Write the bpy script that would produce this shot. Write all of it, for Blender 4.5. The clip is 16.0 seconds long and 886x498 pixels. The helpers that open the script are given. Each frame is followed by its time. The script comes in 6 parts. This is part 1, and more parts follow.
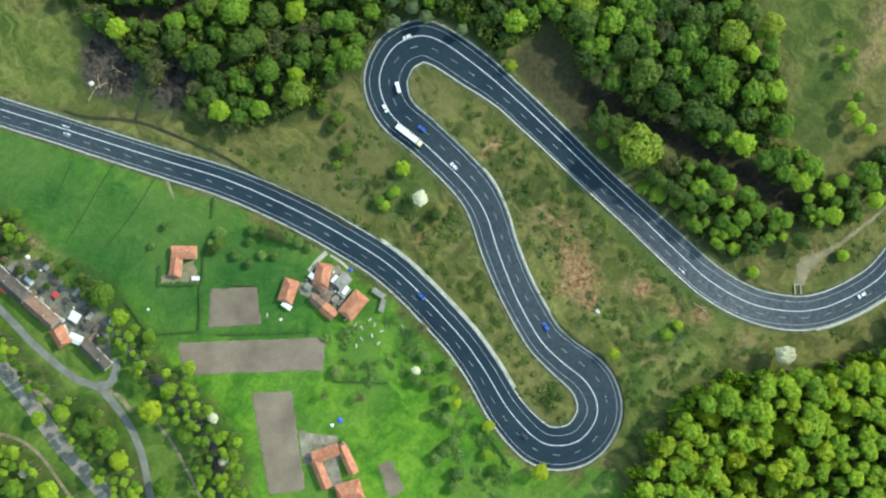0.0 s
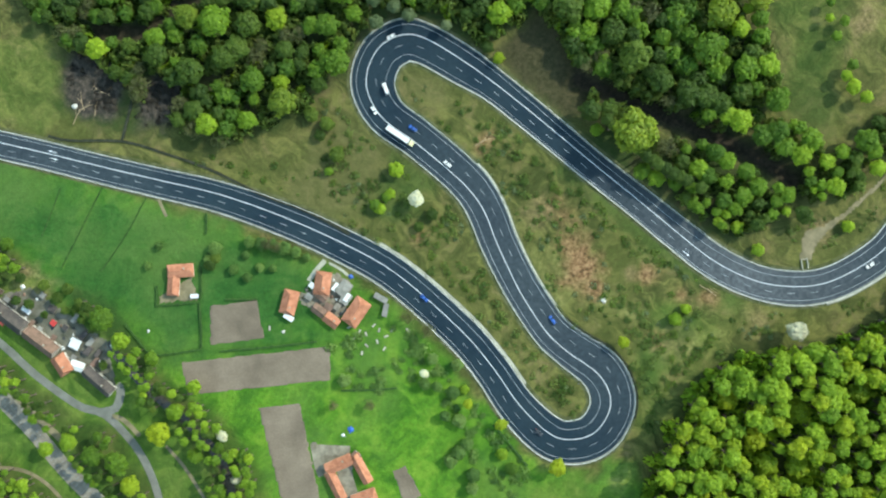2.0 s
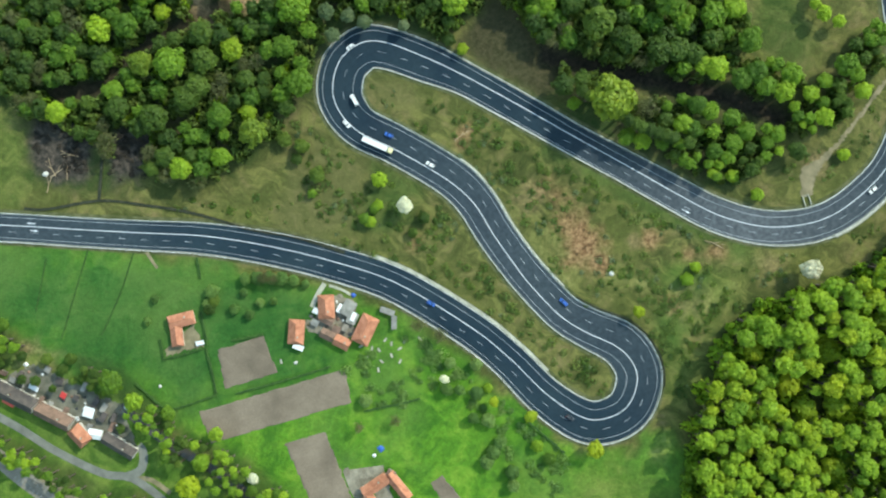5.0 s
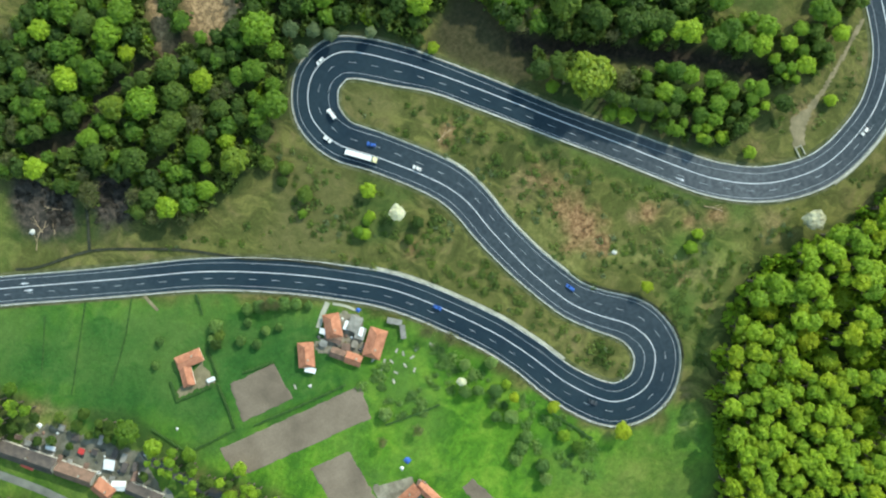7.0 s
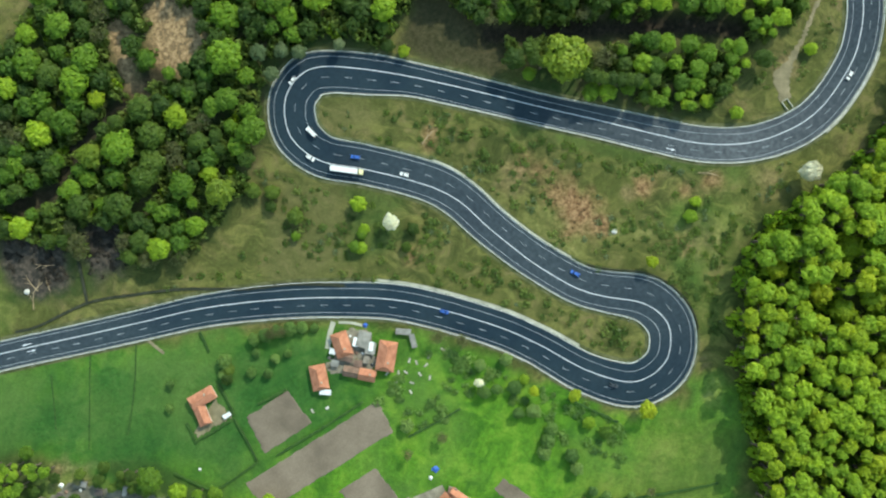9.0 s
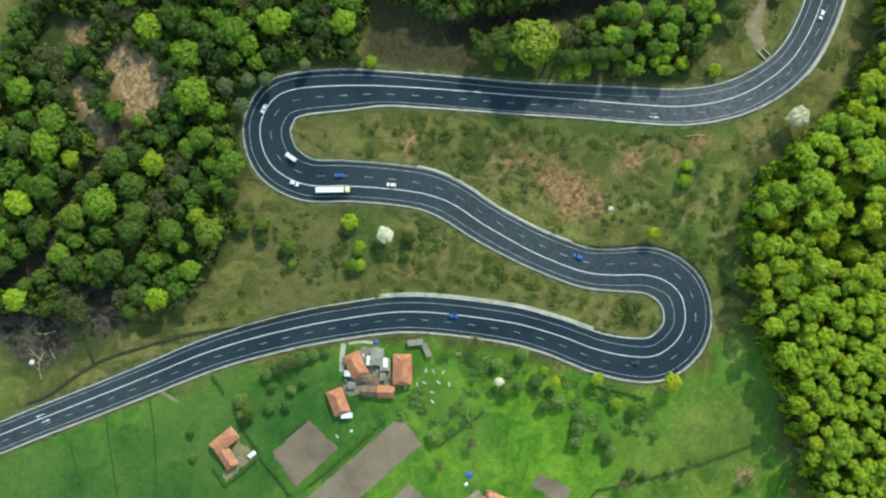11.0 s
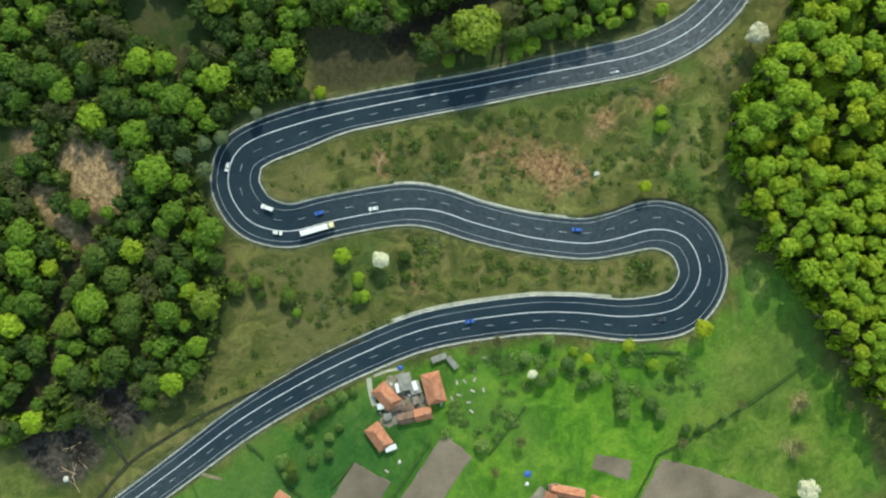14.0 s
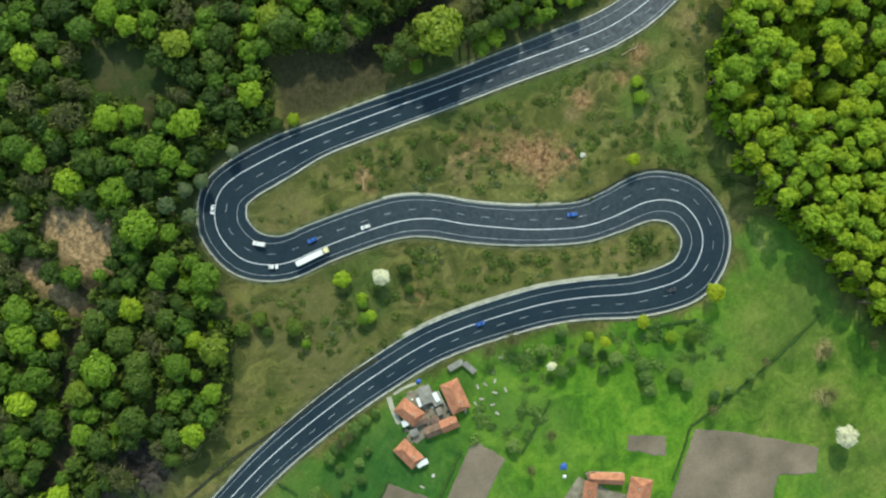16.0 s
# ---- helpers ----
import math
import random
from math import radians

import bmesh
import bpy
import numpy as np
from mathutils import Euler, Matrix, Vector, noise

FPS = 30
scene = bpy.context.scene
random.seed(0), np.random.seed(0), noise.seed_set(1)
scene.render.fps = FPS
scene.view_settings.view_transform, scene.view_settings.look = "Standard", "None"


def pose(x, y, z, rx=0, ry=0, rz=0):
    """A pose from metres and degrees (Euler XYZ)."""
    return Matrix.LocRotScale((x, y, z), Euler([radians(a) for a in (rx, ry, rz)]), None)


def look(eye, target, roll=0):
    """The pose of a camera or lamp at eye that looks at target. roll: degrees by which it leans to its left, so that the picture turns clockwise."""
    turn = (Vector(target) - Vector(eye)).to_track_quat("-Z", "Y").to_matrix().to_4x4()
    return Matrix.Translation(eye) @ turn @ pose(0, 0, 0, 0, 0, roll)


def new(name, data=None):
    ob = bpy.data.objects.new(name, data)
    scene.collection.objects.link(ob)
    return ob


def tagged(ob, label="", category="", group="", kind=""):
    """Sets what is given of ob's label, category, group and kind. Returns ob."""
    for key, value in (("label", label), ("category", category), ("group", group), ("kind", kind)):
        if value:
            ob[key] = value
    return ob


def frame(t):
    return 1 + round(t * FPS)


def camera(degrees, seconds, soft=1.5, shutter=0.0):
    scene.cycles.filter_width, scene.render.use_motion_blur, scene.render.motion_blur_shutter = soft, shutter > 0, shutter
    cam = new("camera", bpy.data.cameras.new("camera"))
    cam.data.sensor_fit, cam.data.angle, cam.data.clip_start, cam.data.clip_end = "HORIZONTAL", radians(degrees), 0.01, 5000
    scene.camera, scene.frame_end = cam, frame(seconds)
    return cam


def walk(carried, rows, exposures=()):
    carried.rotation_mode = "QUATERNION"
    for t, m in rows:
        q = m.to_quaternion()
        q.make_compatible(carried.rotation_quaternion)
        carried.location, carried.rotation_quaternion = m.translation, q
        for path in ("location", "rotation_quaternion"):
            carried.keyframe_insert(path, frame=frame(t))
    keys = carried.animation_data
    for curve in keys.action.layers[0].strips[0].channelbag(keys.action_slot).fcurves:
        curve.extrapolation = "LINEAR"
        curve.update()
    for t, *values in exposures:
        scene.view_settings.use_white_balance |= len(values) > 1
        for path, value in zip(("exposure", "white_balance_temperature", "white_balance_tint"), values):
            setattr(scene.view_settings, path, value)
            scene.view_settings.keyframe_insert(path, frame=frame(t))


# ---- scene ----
cam = camera(50.0, 16.0, soft=2.2)
# seconds, east, north, height above datum, turn of the picture in degrees
PATH = [
    (0.0, 0.0, 0.0, 504.4, 0.0),
    (0.5, -0.08, -0.1, 502.41, 0.95),
    (1.0, -0.08, -0.16, 500.51, 1.88),
    (1.5, -0.0, -0.18, 498.69, 2.96),
    (2.0, 0.13, -0.17, 496.93, 4.06),
    (2.5, 0.29, -0.13, 495.22, 5.5),
    (3.0, 0.49, -0.06, 493.55, 7.01),
    (3.5, 0.7, 0.03, 491.91, 8.7),
    (4.0, 0.93, 0.14, 490.29, 10.35),
    (6.5, 2.16, 0.98, 482.23, 20.45),
    (7.0, 2.43, 1.2, 480.6, 22.24),
    (7.5, 2.72, 1.44, 478.95, 24.19),
    (8.0, 3.03, 1.7, 477.29, 26.06),
    (8.5, 3.35, 1.97, 475.61, 28.17),
    (9.0, 3.71, 2.25, 473.92, 30.1),
    (11.5, 6.05, 3.88, 465.32, 41.6),
    (12.0, 6.65, 4.23, 463.59, 44.1),
    (12.5, 7.29, 4.58, 461.88, 46.75),
    (13.0, 7.98, 4.92, 460.19, 49.1),
    (13.5, 8.7, 5.25, 458.52, 51.7),
    (14.0, 9.46, 5.57, 456.89, 54.2),
    (14.5, 10.24, 5.85, 455.29, 56.9),
    (15.0, 11.04, 6.1, 453.74, 59.4),
    (15.5, 11.83, 6.29, 452.26, 61.7),
    (16.0, 12.61, 6.43, 450.84, 63.6),
]
walk(cam, [(t, pose(x, y, h, 0, 0, -turn)) for t, x, y, h, turn in PATH], [(0.0, 1.37, 6350, -3), (8.0, 1.28, 6500, -4), (16.0, 1.06, 6850, -4)])

# ---- light ----
SUN_AZIMUTH, SUN_HEIGHT = 27.0, 43.0      # degrees from +x towards +y, degrees above the horizon
world = bpy.data.worlds.new("sky")
scene.world = world
world.use_nodes = True
wn = world.node_tree.nodes
sky = wn.new("ShaderNodeTexSky")
sky.sky_type = "NISHITA"
sky.sun_disc = False
sky.air_density, sky.dust_density, sky.ozone_density = 2.2, 1.0, 2.5
sky.sun_elevation = radians(SUN_HEIGHT)
sky.sun_rotation = radians(90 - SUN_AZIMUTH)
wn["Background"].inputs[1].default_value = 0.15
world.node_tree.links.new(sky.outputs[0], wn["Background"].inputs[0])
lamp = bpy.data.lights.new("sun", "SUN")
lamp.energy, lamp.angle, lamp.color = 2.4, radians(1.0), (1.0, 0.95, 0.86)
sun = new("sun", lamp)
ca, sa = math.cos(radians(SUN_AZIMUTH)), math.sin(radians(SUN_AZIMUTH))
ch, sh = math.cos(radians(SUN_HEIGHT)), math.sin(radians(SUN_HEIGHT))
sun.matrix_world = look((ca * ch * 600, sa * ch * 600, sh * 600), (0, 0, 0))


# ---- materials ----
def tree_of(name, rough=0.85, spec=0.25):
    m = bpy.data.materials.new(name)
    m.use_nodes = True
    n, l = m.node_tree.nodes, m.node_tree.links
    b = n["Principled BSDF"]
    b.inputs["Roughness"].default_value = rough
    b.inputs["Specular IOR Level"].default_value = spec
    return m, n, l, b


def coords(n, l, generated=False):
    g = n.new("ShaderNodeNewGeometry") if not generated else n.new("ShaderNodeTexCoord")
    return g.outputs["Position"] if not generated else g.outputs["Object"]


def noise_node(n, l, pos, scale, detail=4.0, rough=0.55):
    t = n.new("ShaderNodeTexNoise")
    t.inputs["Scale"].default_value = scale
    t.inputs["Detail"].default_value = detail
    t.inputs["Roughness"].default_value = rough
    l.new(pos, t.inputs["Vector"])
    return t.outputs[0]


def ramp(n, l, value, stops):
    r = n.new("ShaderNodeValToRGB")
    e = r.color_ramp.elements
    while len(e) < len(stops):
        e.new(0.5)
    for k, (p, c) in zip(e, stops):
        k.position, k.color = p, (*c, 1)
    l.new(value, r.inputs[0])
    return r.outputs[0]


def mix(n, l, fac, a, b, blend="MIX"):
    m = n.new("ShaderNodeMix")
    m.data_type, m.blend_type = "RGBA", blend
    for socket, v in ((m.inputs[0], fac), (m.inputs[6], a), (m.inputs[7], b)):
        if isinstance(v, (int, float)):
            socket.default_value = v
        elif isinstance(v, tuple):
            socket.default_value = (*v, 1)
        else:
            l.new(v, socket)
    return m.outputs[2]


def bump(n, l, b, height, strength, distance):
    k = n.new("ShaderNodeBump")
    k.inputs["Strength"].default_value = strength
    k.inputs["Distance"].default_value = distance
    l.new(height, k.inputs["Height"])
    l.new(k.outputs[0], b.inputs["Normal"])


def varied(name, dark, light, scale=1.0, fine=8.0, rough=0.85, spec=0.25, relief=0.02, metal=0.0, local=False):
    """A surface between two tones, with coarse stains, fine grain and relief."""
    m, n, l, b = tree_of(name, rough, spec)
    p = coords(n, l, local)
    big = noise_node(n, l, p, scale, 3)
    small = noise_node(n, l, p, fine, 3)
    c = ramp(n, l, big, [(0.3, dark), (0.7, light)])
    g = ramp(n, l, small, [(0.25, (0.75, 0.75, 0.75)), (0.75, (1.0, 1.0, 1.0))])
    info = n.new("ShaderNodeObjectInfo")
    t = ramp(n, l, info.outputs["Random"], [(0.0, (0.88, 0.88, 0.88)), (1.0, (1.0, 1.0, 1.0))])
    c = mix(n, l, 1.0, c, g, "MULTIPLY")
    l.new(mix(n, l, 1.0, c, t, "MULTIPLY"), b.inputs["Base Color"])
    b.inputs["Metallic"].default_value = metal
    if relief:
        bump(n, l, b, small, 0.6, relief)
    return m


def paint(name, colour, rough=0.4, spec=0.5, metal=0.0):
    r, g, b_ = colour
    return varied(name, (r * 0.85, g * 0.85, b_ * 0.85), colour, 0.8, 6, rough, spec, 0.0, metal, True)


def leaf_material(name, dark, mid, light, joined):
    """Foliage: a tone for each tree and a tone for each clump of leaves, with a little light passing through."""
    m, n, l, b = tree_of(name, 0.55, 0.3)
    g = n.new("ShaderNodeNewGeometry")
    if joined:
        a = n.new("ShaderNodeAttribute")
        a.attribute_name = "tint"
        tone = a.outputs["Fac"]
    else:
        tone = n.new("ShaderNodeObjectInfo").outputs["Random"]
    base = ramp(n, l, tone, [(0.0, dark), (0.55, mid), (1.0, light)])
    clump = ramp(n, l, g.outputs["Random Per Island"], [(0.0, (0.80, 0.84, 0.7)), (0.6, (1.0, 1.0, 0.9)), (1.0, (1.32, 1.24, 1.0))])
    c = mix(n, l, 1.0, base, clump, "MULTIPLY")
    l.new(c, b.inputs["Base Color"])
    tr = n.new("ShaderNodeBsdfTranslucent")
    l.new(c, tr.inputs["Color"])
    s = n.new("ShaderNodeMixShader")
    s.inputs[0].default_value = 0.55
    l.new(b.outputs[0], s.inputs[1])
    l.new(tr.outputs[0], s.inputs[2])
    l.new(s.outputs[0], n["Material Output"].inputs[0])
    return m


def ground_material():
    m, n, l, b = tree_of("grassland", 0.95, 0.1)
    p = coords(n, l)

    def cover(name):
        a = n.new("ShaderNodeAttribute")
        a.attribute_name = name
        return a.outputs["Fac"]

    broad = noise_node(n, l, p, 0.016, 4)
    bend = n.new("ShaderNodeVectorMath")
    bend.operation = "MULTIPLY_ADD"
    l.new(noise_node(n, l, p, 0.05, 2), bend.inputs[0])
    bend.inputs[1].default_value = (26, 26, 0)
    l.new(p, bend.inputs[2])
    swirl = bend.outputs[0]
    patch = noise_node(n, l, swirl, 0.065, 6, 0.7)
    turned, drawn = n.new("ShaderNodeMapping"), n.new("ShaderNodeMapping")
    turned.inputs["Rotation"].default_value = (0, 0, radians(45))
    drawn.inputs["Scale"].default_value = (0.24, 1.0, 1.0)
    l.new(swirl, turned.inputs["Vector"])
    l.new(turned.outputs[0], drawn.inputs["Vector"])
    streak = noise_node(n, l, drawn.outputs[0], 0.20, 5, 0.65)
    tuft = noise_node(n, l, p, 0.45, 5, 0.7)
    clump = noise_node(n, l, p, 0.19, 4, 0.65)
    fine = noise_node(n, l, p, 2.2, 3, 0.7)
    dry = ramp(n, l, patch, [(0.36, (0.034, 0.043, 0.011)), (0.46, (0.060, 0.065, 0.018)), (0.54, (0.090, 0.086, 0.027)), (0.64, (0.138, 0.112, 0.046))])
    dry = mix(n, l, ramp(n, l, streak, [(0.50, (0, 0, 0)), (0.62, (0.9, 0.9, 0.9))]), dry, (0.128, 0.124, 0.036))
    dry = mix(n, l, ramp(n, l, streak, [(0.36, (0.85, 0.85, 0.85)), (0.47, (0, 0, 0))]), dry, (0.034, 0.044, 0.012))
    dry = mix(n, l, ramp(n, l, clump, [(0.52, (0, 0, 0)), (0.66, (0.5, 0.5, 0.5))]), dry, (0.044, 0.051, 0.014))
    dry = mix(n, l, ramp(n, l, broad, [(0.48, (0, 0, 0)), (0.64, (0.4, 0.4, 0.4))]), dry, (0.084, 0.092, 0.022))
    smooth = ramp(n, l, streak, [(0.32, (0.062, 0.066, 0.020)), (0.50, (0.086, 0.084, 0.028)), (0.68, (0.112, 0.100, 0.038))])
    dry = mix(n, l, cover("sward"), dry, smooth)
    dry = mix(n, l, cover("pale"), dry, ramp(n, l, tuft, [(0.35, (0.100, 0.108, 0.028)), (0.65, (0.165, 0.155, 0.052))]))
    dry = mix(n, l, cover("lush"), dry, ramp(n, l, patch, [(0.38, (0.024, 0.052, 0.011)), (0.6, (0.050, 0.088, 0.018))]))
    dry = mix(n, l, cover("rust"), dry, ramp(n, l, tuft, [(0.34, (0.054, 0.036, 0.017)), (0.47, (0.145, 0.080, 0.037)), (0.60, (0.240, 0.150, 0.076))]))
    deep = ramp(n, l, patch, [(0.38, (0.022, 0.068, 0.013)), (0.5, (0.032, 0.086, 0.016)), (0.62, (0.050, 0.104, 0.022))])
    green = ramp(n, l, patch, [(0.38, (0.038, 0.100, 0.010)), (0.5, (0.070, 0.156, 0.013)), (0.62, (0.114, 0.198, 0.020))])
    green = mix(n, l, cover("deep"), green, deep)
    green = mix(n, l, ramp(n, l, broad, [(0.44, (0, 0, 0)), (0.62, (0.6, 0.6, 0.6))]), green, (0.072, 0.120, 0.026))
    green = mix(n, l, ramp(n, l, clump, [(0.55, (0, 0, 0)), (0.7, (0.5, 0.5, 0.5))]), green, (0.030, 0.085, 0.012))
    # forest floor, its own brown-green darkened partly for shade near the bend
    shaded_floor = ramp(n, l, patch, [(0.38, (0.024, 0.042, 0.010)), (0.5, (0.035, 0.047, 0.014)), (0.62, (0.056, 0.052, 0.023))])
    bare = ramp(n, l, tuft, [(0.3, (0.090, 0.070, 0.038)), (0.46, (0.190, 0.128, 0.066)), (0.62, (0.330, 0.225, 0.120))])
    c = mix(n, l, cover("meadow"), dry, green)
    c = mix(n, l, cover("woodland"), c, shaded_floor)
    # dark leaf litter, with the gully's shade put into its tone
    c = mix(n, l, cover("litter_shade"), c, ramp(n, l, tuft, [(0.34, (0.016, 0.014, 0.009)), (0.66, (0.044, 0.033, 0.021))]))
    c = mix(n, l, cover("bare"), c, bare)
    c = mix(n, l, cover("heath"), c, ramp(n, l, tuft, [(0.34, (0.020, 0.020, 0.016)), (0.5, (0.042, 0.036, 0.029)), (0.66, (0.086, 0.066, 0.050))]))
    grain = ramp(n, l, fine, [(0.3, (0.72, 0.72, 0.72)), (0.7, (1.12, 1.12, 1.12))])
    mottle = ramp(n, l, tuft, [(0.3, (0.78, 0.78, 0.78)), (0.7, (1.10, 1.10, 1.10))])
    c = mix(n, l, 1.0, c, grain, "MULTIPLY")
    l.new(mix(n, l, 1.0, c, mottle, "MULTIPLY"), b.inputs["Base Color"])
    bump(n, l, b, tuft, 0.9, 0.5)
    return m


def asphalt_material():
    m, n, l, b = tree_of("asphalt", 0.8, 0.08)
    p = coords(n, l)
    big = noise_node(n, l, p, 0.03, 3)
    mid = noise_node(n, l, p, 0.5, 4)
    fine = noise_node(n, l, p, 6.0, 2)
    c = ramp(n, l, big, [(0.35, (0.0090, 0.0175, 0.0265)), (0.65, (0.0160, 0.0265, 0.0345))])
    # paler asphalt: glare on the far bend put into the colour, plus wear
    a = n.new("ShaderNodeAttribute")
    a.attribute_name = "wear_glare"
    c = mix(n, l, a.outputs["Fac"], c, ramp(n, l, mid, [(0.3, (0.050, 0.056, 0.062)), (0.7, (0.082, 0.088, 0.094))]))
    c = mix(n, l, 1.0, c, ramp(n, l, mid, [(0.3, (0.85, 0.85, 0.85)), (0.7, (1.12, 1.12, 1.12))]), "MULTIPLY")
    l.new(c, b.inputs["Base Color"])
    bump(n, l, b, fine, 0.4, 0.01)
    return m


GROUND = ground_material()
ASPHALT = asphalt_material()
LINE = varied("road_paint", (0.42, 0.44, 0.47), (0.68, 0.69, 0.70), 0.6, 5, 0.6, 0.3, 0)
LINE_WORN = varied("worn_road_paint", (0.16, 0.175, 0.19), (0.42, 0.435, 0.45), 0.35, 4, 0.65, 0.3, 0)
CONCRETE = varied("weathered_concrete", (0.23, 0.225, 0.17), (0.41, 0.395, 0.31), 0.2, 2.5, 0.9, 0.2, 0.02)
KERB = varied("pale_kerb", (0.17, 0.175, 0.155), (0.36, 0.36, 0.32), 0.3, 3, 0.85, 0.2, 0.01)
STEEL = varied("galvanised_steel", (0.55, 0.56, 0.55), (0.74, 0.74, 0.72), 0.5, 3, 0.6, 0.5, 0, 0.1)
GRAVEL = varied("gravel_verge", (0.040, 0.052, 0.016), (0.125, 0.122, 0.060), 0.25, 3, 0.95, 0.1, 0.03)
LANE = varied("worn_lane_asphalt", (0.105, 0.108, 0.092), (0.185, 0.182, 0.158), 0.15, 2, 0.9, 0.15, 0.01)
BALLAST = varied("railway_ballast", (0.150, 0.132, 0.104), (0.270, 0.240, 0.190), 0.2, 3, 0.95, 0.1, 0.05)
DIRT = varied("trodden_dirt", (0.120, 0.106, 0.060), (0.235, 0.192, 0.116), 0.2, 2, 0.95, 0.1, 0.03)
BACKYARD = varied("backyard_earth", (0.070, 0.072, 0.050), (0.190, 0.175, 0.135), 0.2, 2, 0.95, 0.1, 0.03)
YARD = varied("yard_paving", (0.115, 0.098, 0.070), (0.250, 0.220, 0.165), 0.25, 2, 0.9, 0.15, 0.02)
SOIL = varied("tilled_soil", (0.112, 0.088, 0.064), (0.190, 0.150, 0.110), 0.06, 1.2, 0.95, 0.1, 0.04)
TILE = varied("clay_roof_tile", (0.26, 0.100, 0.055), (0.43, 0.185, 0.110), 0.35, 3, 0.8, 0.25, 0.03)
TILE_OLD = varied("old_clay_tile", (0.100, 0.066, 0.048), (0.215, 0.132, 0.096), 0.3, 3, 0.85, 0.2, 0.03)
TIN_RED = paint("red_sheet_roof", (0.50, 0.040, 0.030), 0.4)
TIN_GREY = varied("grey_sheet_roof", (0.13, 0.122, 0.105), (0.26, 0.245, 0.21), 0.3, 3, 0.6, 0.4, 0.01)
TIN_DARK = varied("dark_slate_roof", (0.034, 0.030, 0.029), (0.092, 0.074, 0.064), 0.3, 3, 0.75, 0.3, 0.02)
PLASTER = varied("pale_plaster", (0.42, 0.39, 0.34), (0.60, 0.57, 0.51), 0.4, 3, 0.9, 0.2, 0.01)
WHITE = paint("white_paint", (0.66, 0.66, 0.64), 0.45)
CREAM = paint("cream_paint", (0.72, 0.66, 0.36), 0.45)
BLUE = paint("blue_paint", (0.025, 0.09, 0.36), 0.3)
DARK = paint("dark_grey_paint", (0.035, 0.038, 0.042), 0.3)
SILVER = paint("silver_paint", (0.52, 0.54, 0.56), 0.35, 0.5, 0.4)
GLASS = paint("dark_glass", (0.02, 0.025, 0.03), 0.08, 0.7)
RUBBER = paint("tyre_rubber", (0.02, 0.02, 0.02), 0.9, 0.2)
WOOD = varied("weathered_board", (0.11, 0.095, 0.075), (0.24, 0.21, 0.17), 0.6, 4, 0.9, 0.15, 0.02)
BARK = varied("tree_bark", (0.075, 0.060, 0.045), (0.16, 0.13, 0.10), 0.8, 5, 0.95, 0.1, 0.04)
STONE = varied("pale_rock", (0.33, 0.32, 0.28), (0.52, 0.50, 0.45), 0.6, 3, 0.9, 0.2, 0.05)
RAIL = varied("worn_brown_rail", (0.12, 0.10, 0.085), (0.22, 0.19, 0.165), 0.5, 3, 0.5, 0.5, 0, 0.3)
# near-black stone tone of the ditch walls and the parapet strip
DITCH = varied("dark_ditch_stone", (0.018, 0.022, 0.013), (0.046, 0.048, 0.032), 0.3, 3, 0.95, 0.1, 0.04)
LEAF_TONES = dict(
    spring=((0.078, 0.152, 0.016), (0.170, 0.282, 0.022), (0.312, 0.428, 0.030)),
    olive=((0.042, 0.080, 0.013), (0.074, 0.126, 0.018), (0.122, 0.182, 0.027)),
    scrub=((0.072, 0.122, 0.026), (0.112, 0.168, 0.036), (0.166, 0.215, 0.052)),
    yellow=((0.225, 0.320, 0.018), (0.295, 0.375, 0.020), (0.375, 0.430, 0.024)),
    blossom=((0.58, 0.57, 0.49), (0.66, 0.65, 0.57), (0.74, 0.73, 0.65)),
    garden=((0.080, 0.155, 0.038), (0.125, 0.215, 0.052), (0.180, 0.270, 0.076)),
    heath=((0.022, 0.020, 0.018), (0.038, 0.033, 0.029), (0.068, 0.055, 0.044)),
    budding=((0.150, 0.215, 0.022), (0.195, 0.265, 0.026), (0.240, 0.300, 0.030)),
    willow=((0.105, 0.150, 0.070), (0.140, 0.185, 0.092), (0.180, 0.220, 0.115)),
    bare=((0.095, 0.106, 0.042), (0.125, 0.132, 0.055), (0.160, 0.158, 0.070)),
)
LEAVES = {k: leaf_material(k + "_foliage", *v, False) for k, v in LEAF_TONES.items()}
LEAVES_JOINED = {k: leaf_material(k + "_foliage_mass", *v, True) for k, v in LEAF_TONES.items()}


# ---- land form ----
SLOPE = 0.06


def height(x, y):
    """The hillside, rising to the north-east."""
    return 60 * np.tanh(SLOPE * (x + y) / 60)


def zed(x, y):
    return float(height(x, y))


def spline(points, step):
    """A smooth line through points of any dimension, resampled at even steps of its plan."""
    p = np.array(points, float)
    q = np.vstack([2 * p[0] - p[1], p, 2 * p[-1] - p[-2]])
    out = []
    for i in range(1, len(q) - 2):
        a, b, c, d = q[i - 1], q[i], q[i + 1], q[i + 2]
        for s in np.linspace(0, 1, 24, endpoint=False):
            out.append(0.5 * (2 * b + (c - a) * s + (2 * a - 5 * b + 4 * c - d) * s**2 + (3 * b - a - 3 * c + d) * s**3))
    out = np.array(out + [p[-1]])
    for _ in range(2):
        out[1:-1] = (out[:-2] + 2 * out[1:-1] + out[2:]) / 4
    d = np.r_[0, np.cumsum(np.hypot(*np.diff(out[:, :2], axis=0).T))]
    at = np.arange(0, d[-1], step)
    return np.stack([np.interp(at, d, out[:, k]) for k in range(out.shape[1])], 1)


def normals(line):
    t = np.gradient(line[:, :2], axis=0)
    t /= np.hypot(*t.T)[:, None]
    return np.stack([-t[:, 1], t[:, 0]], 1)


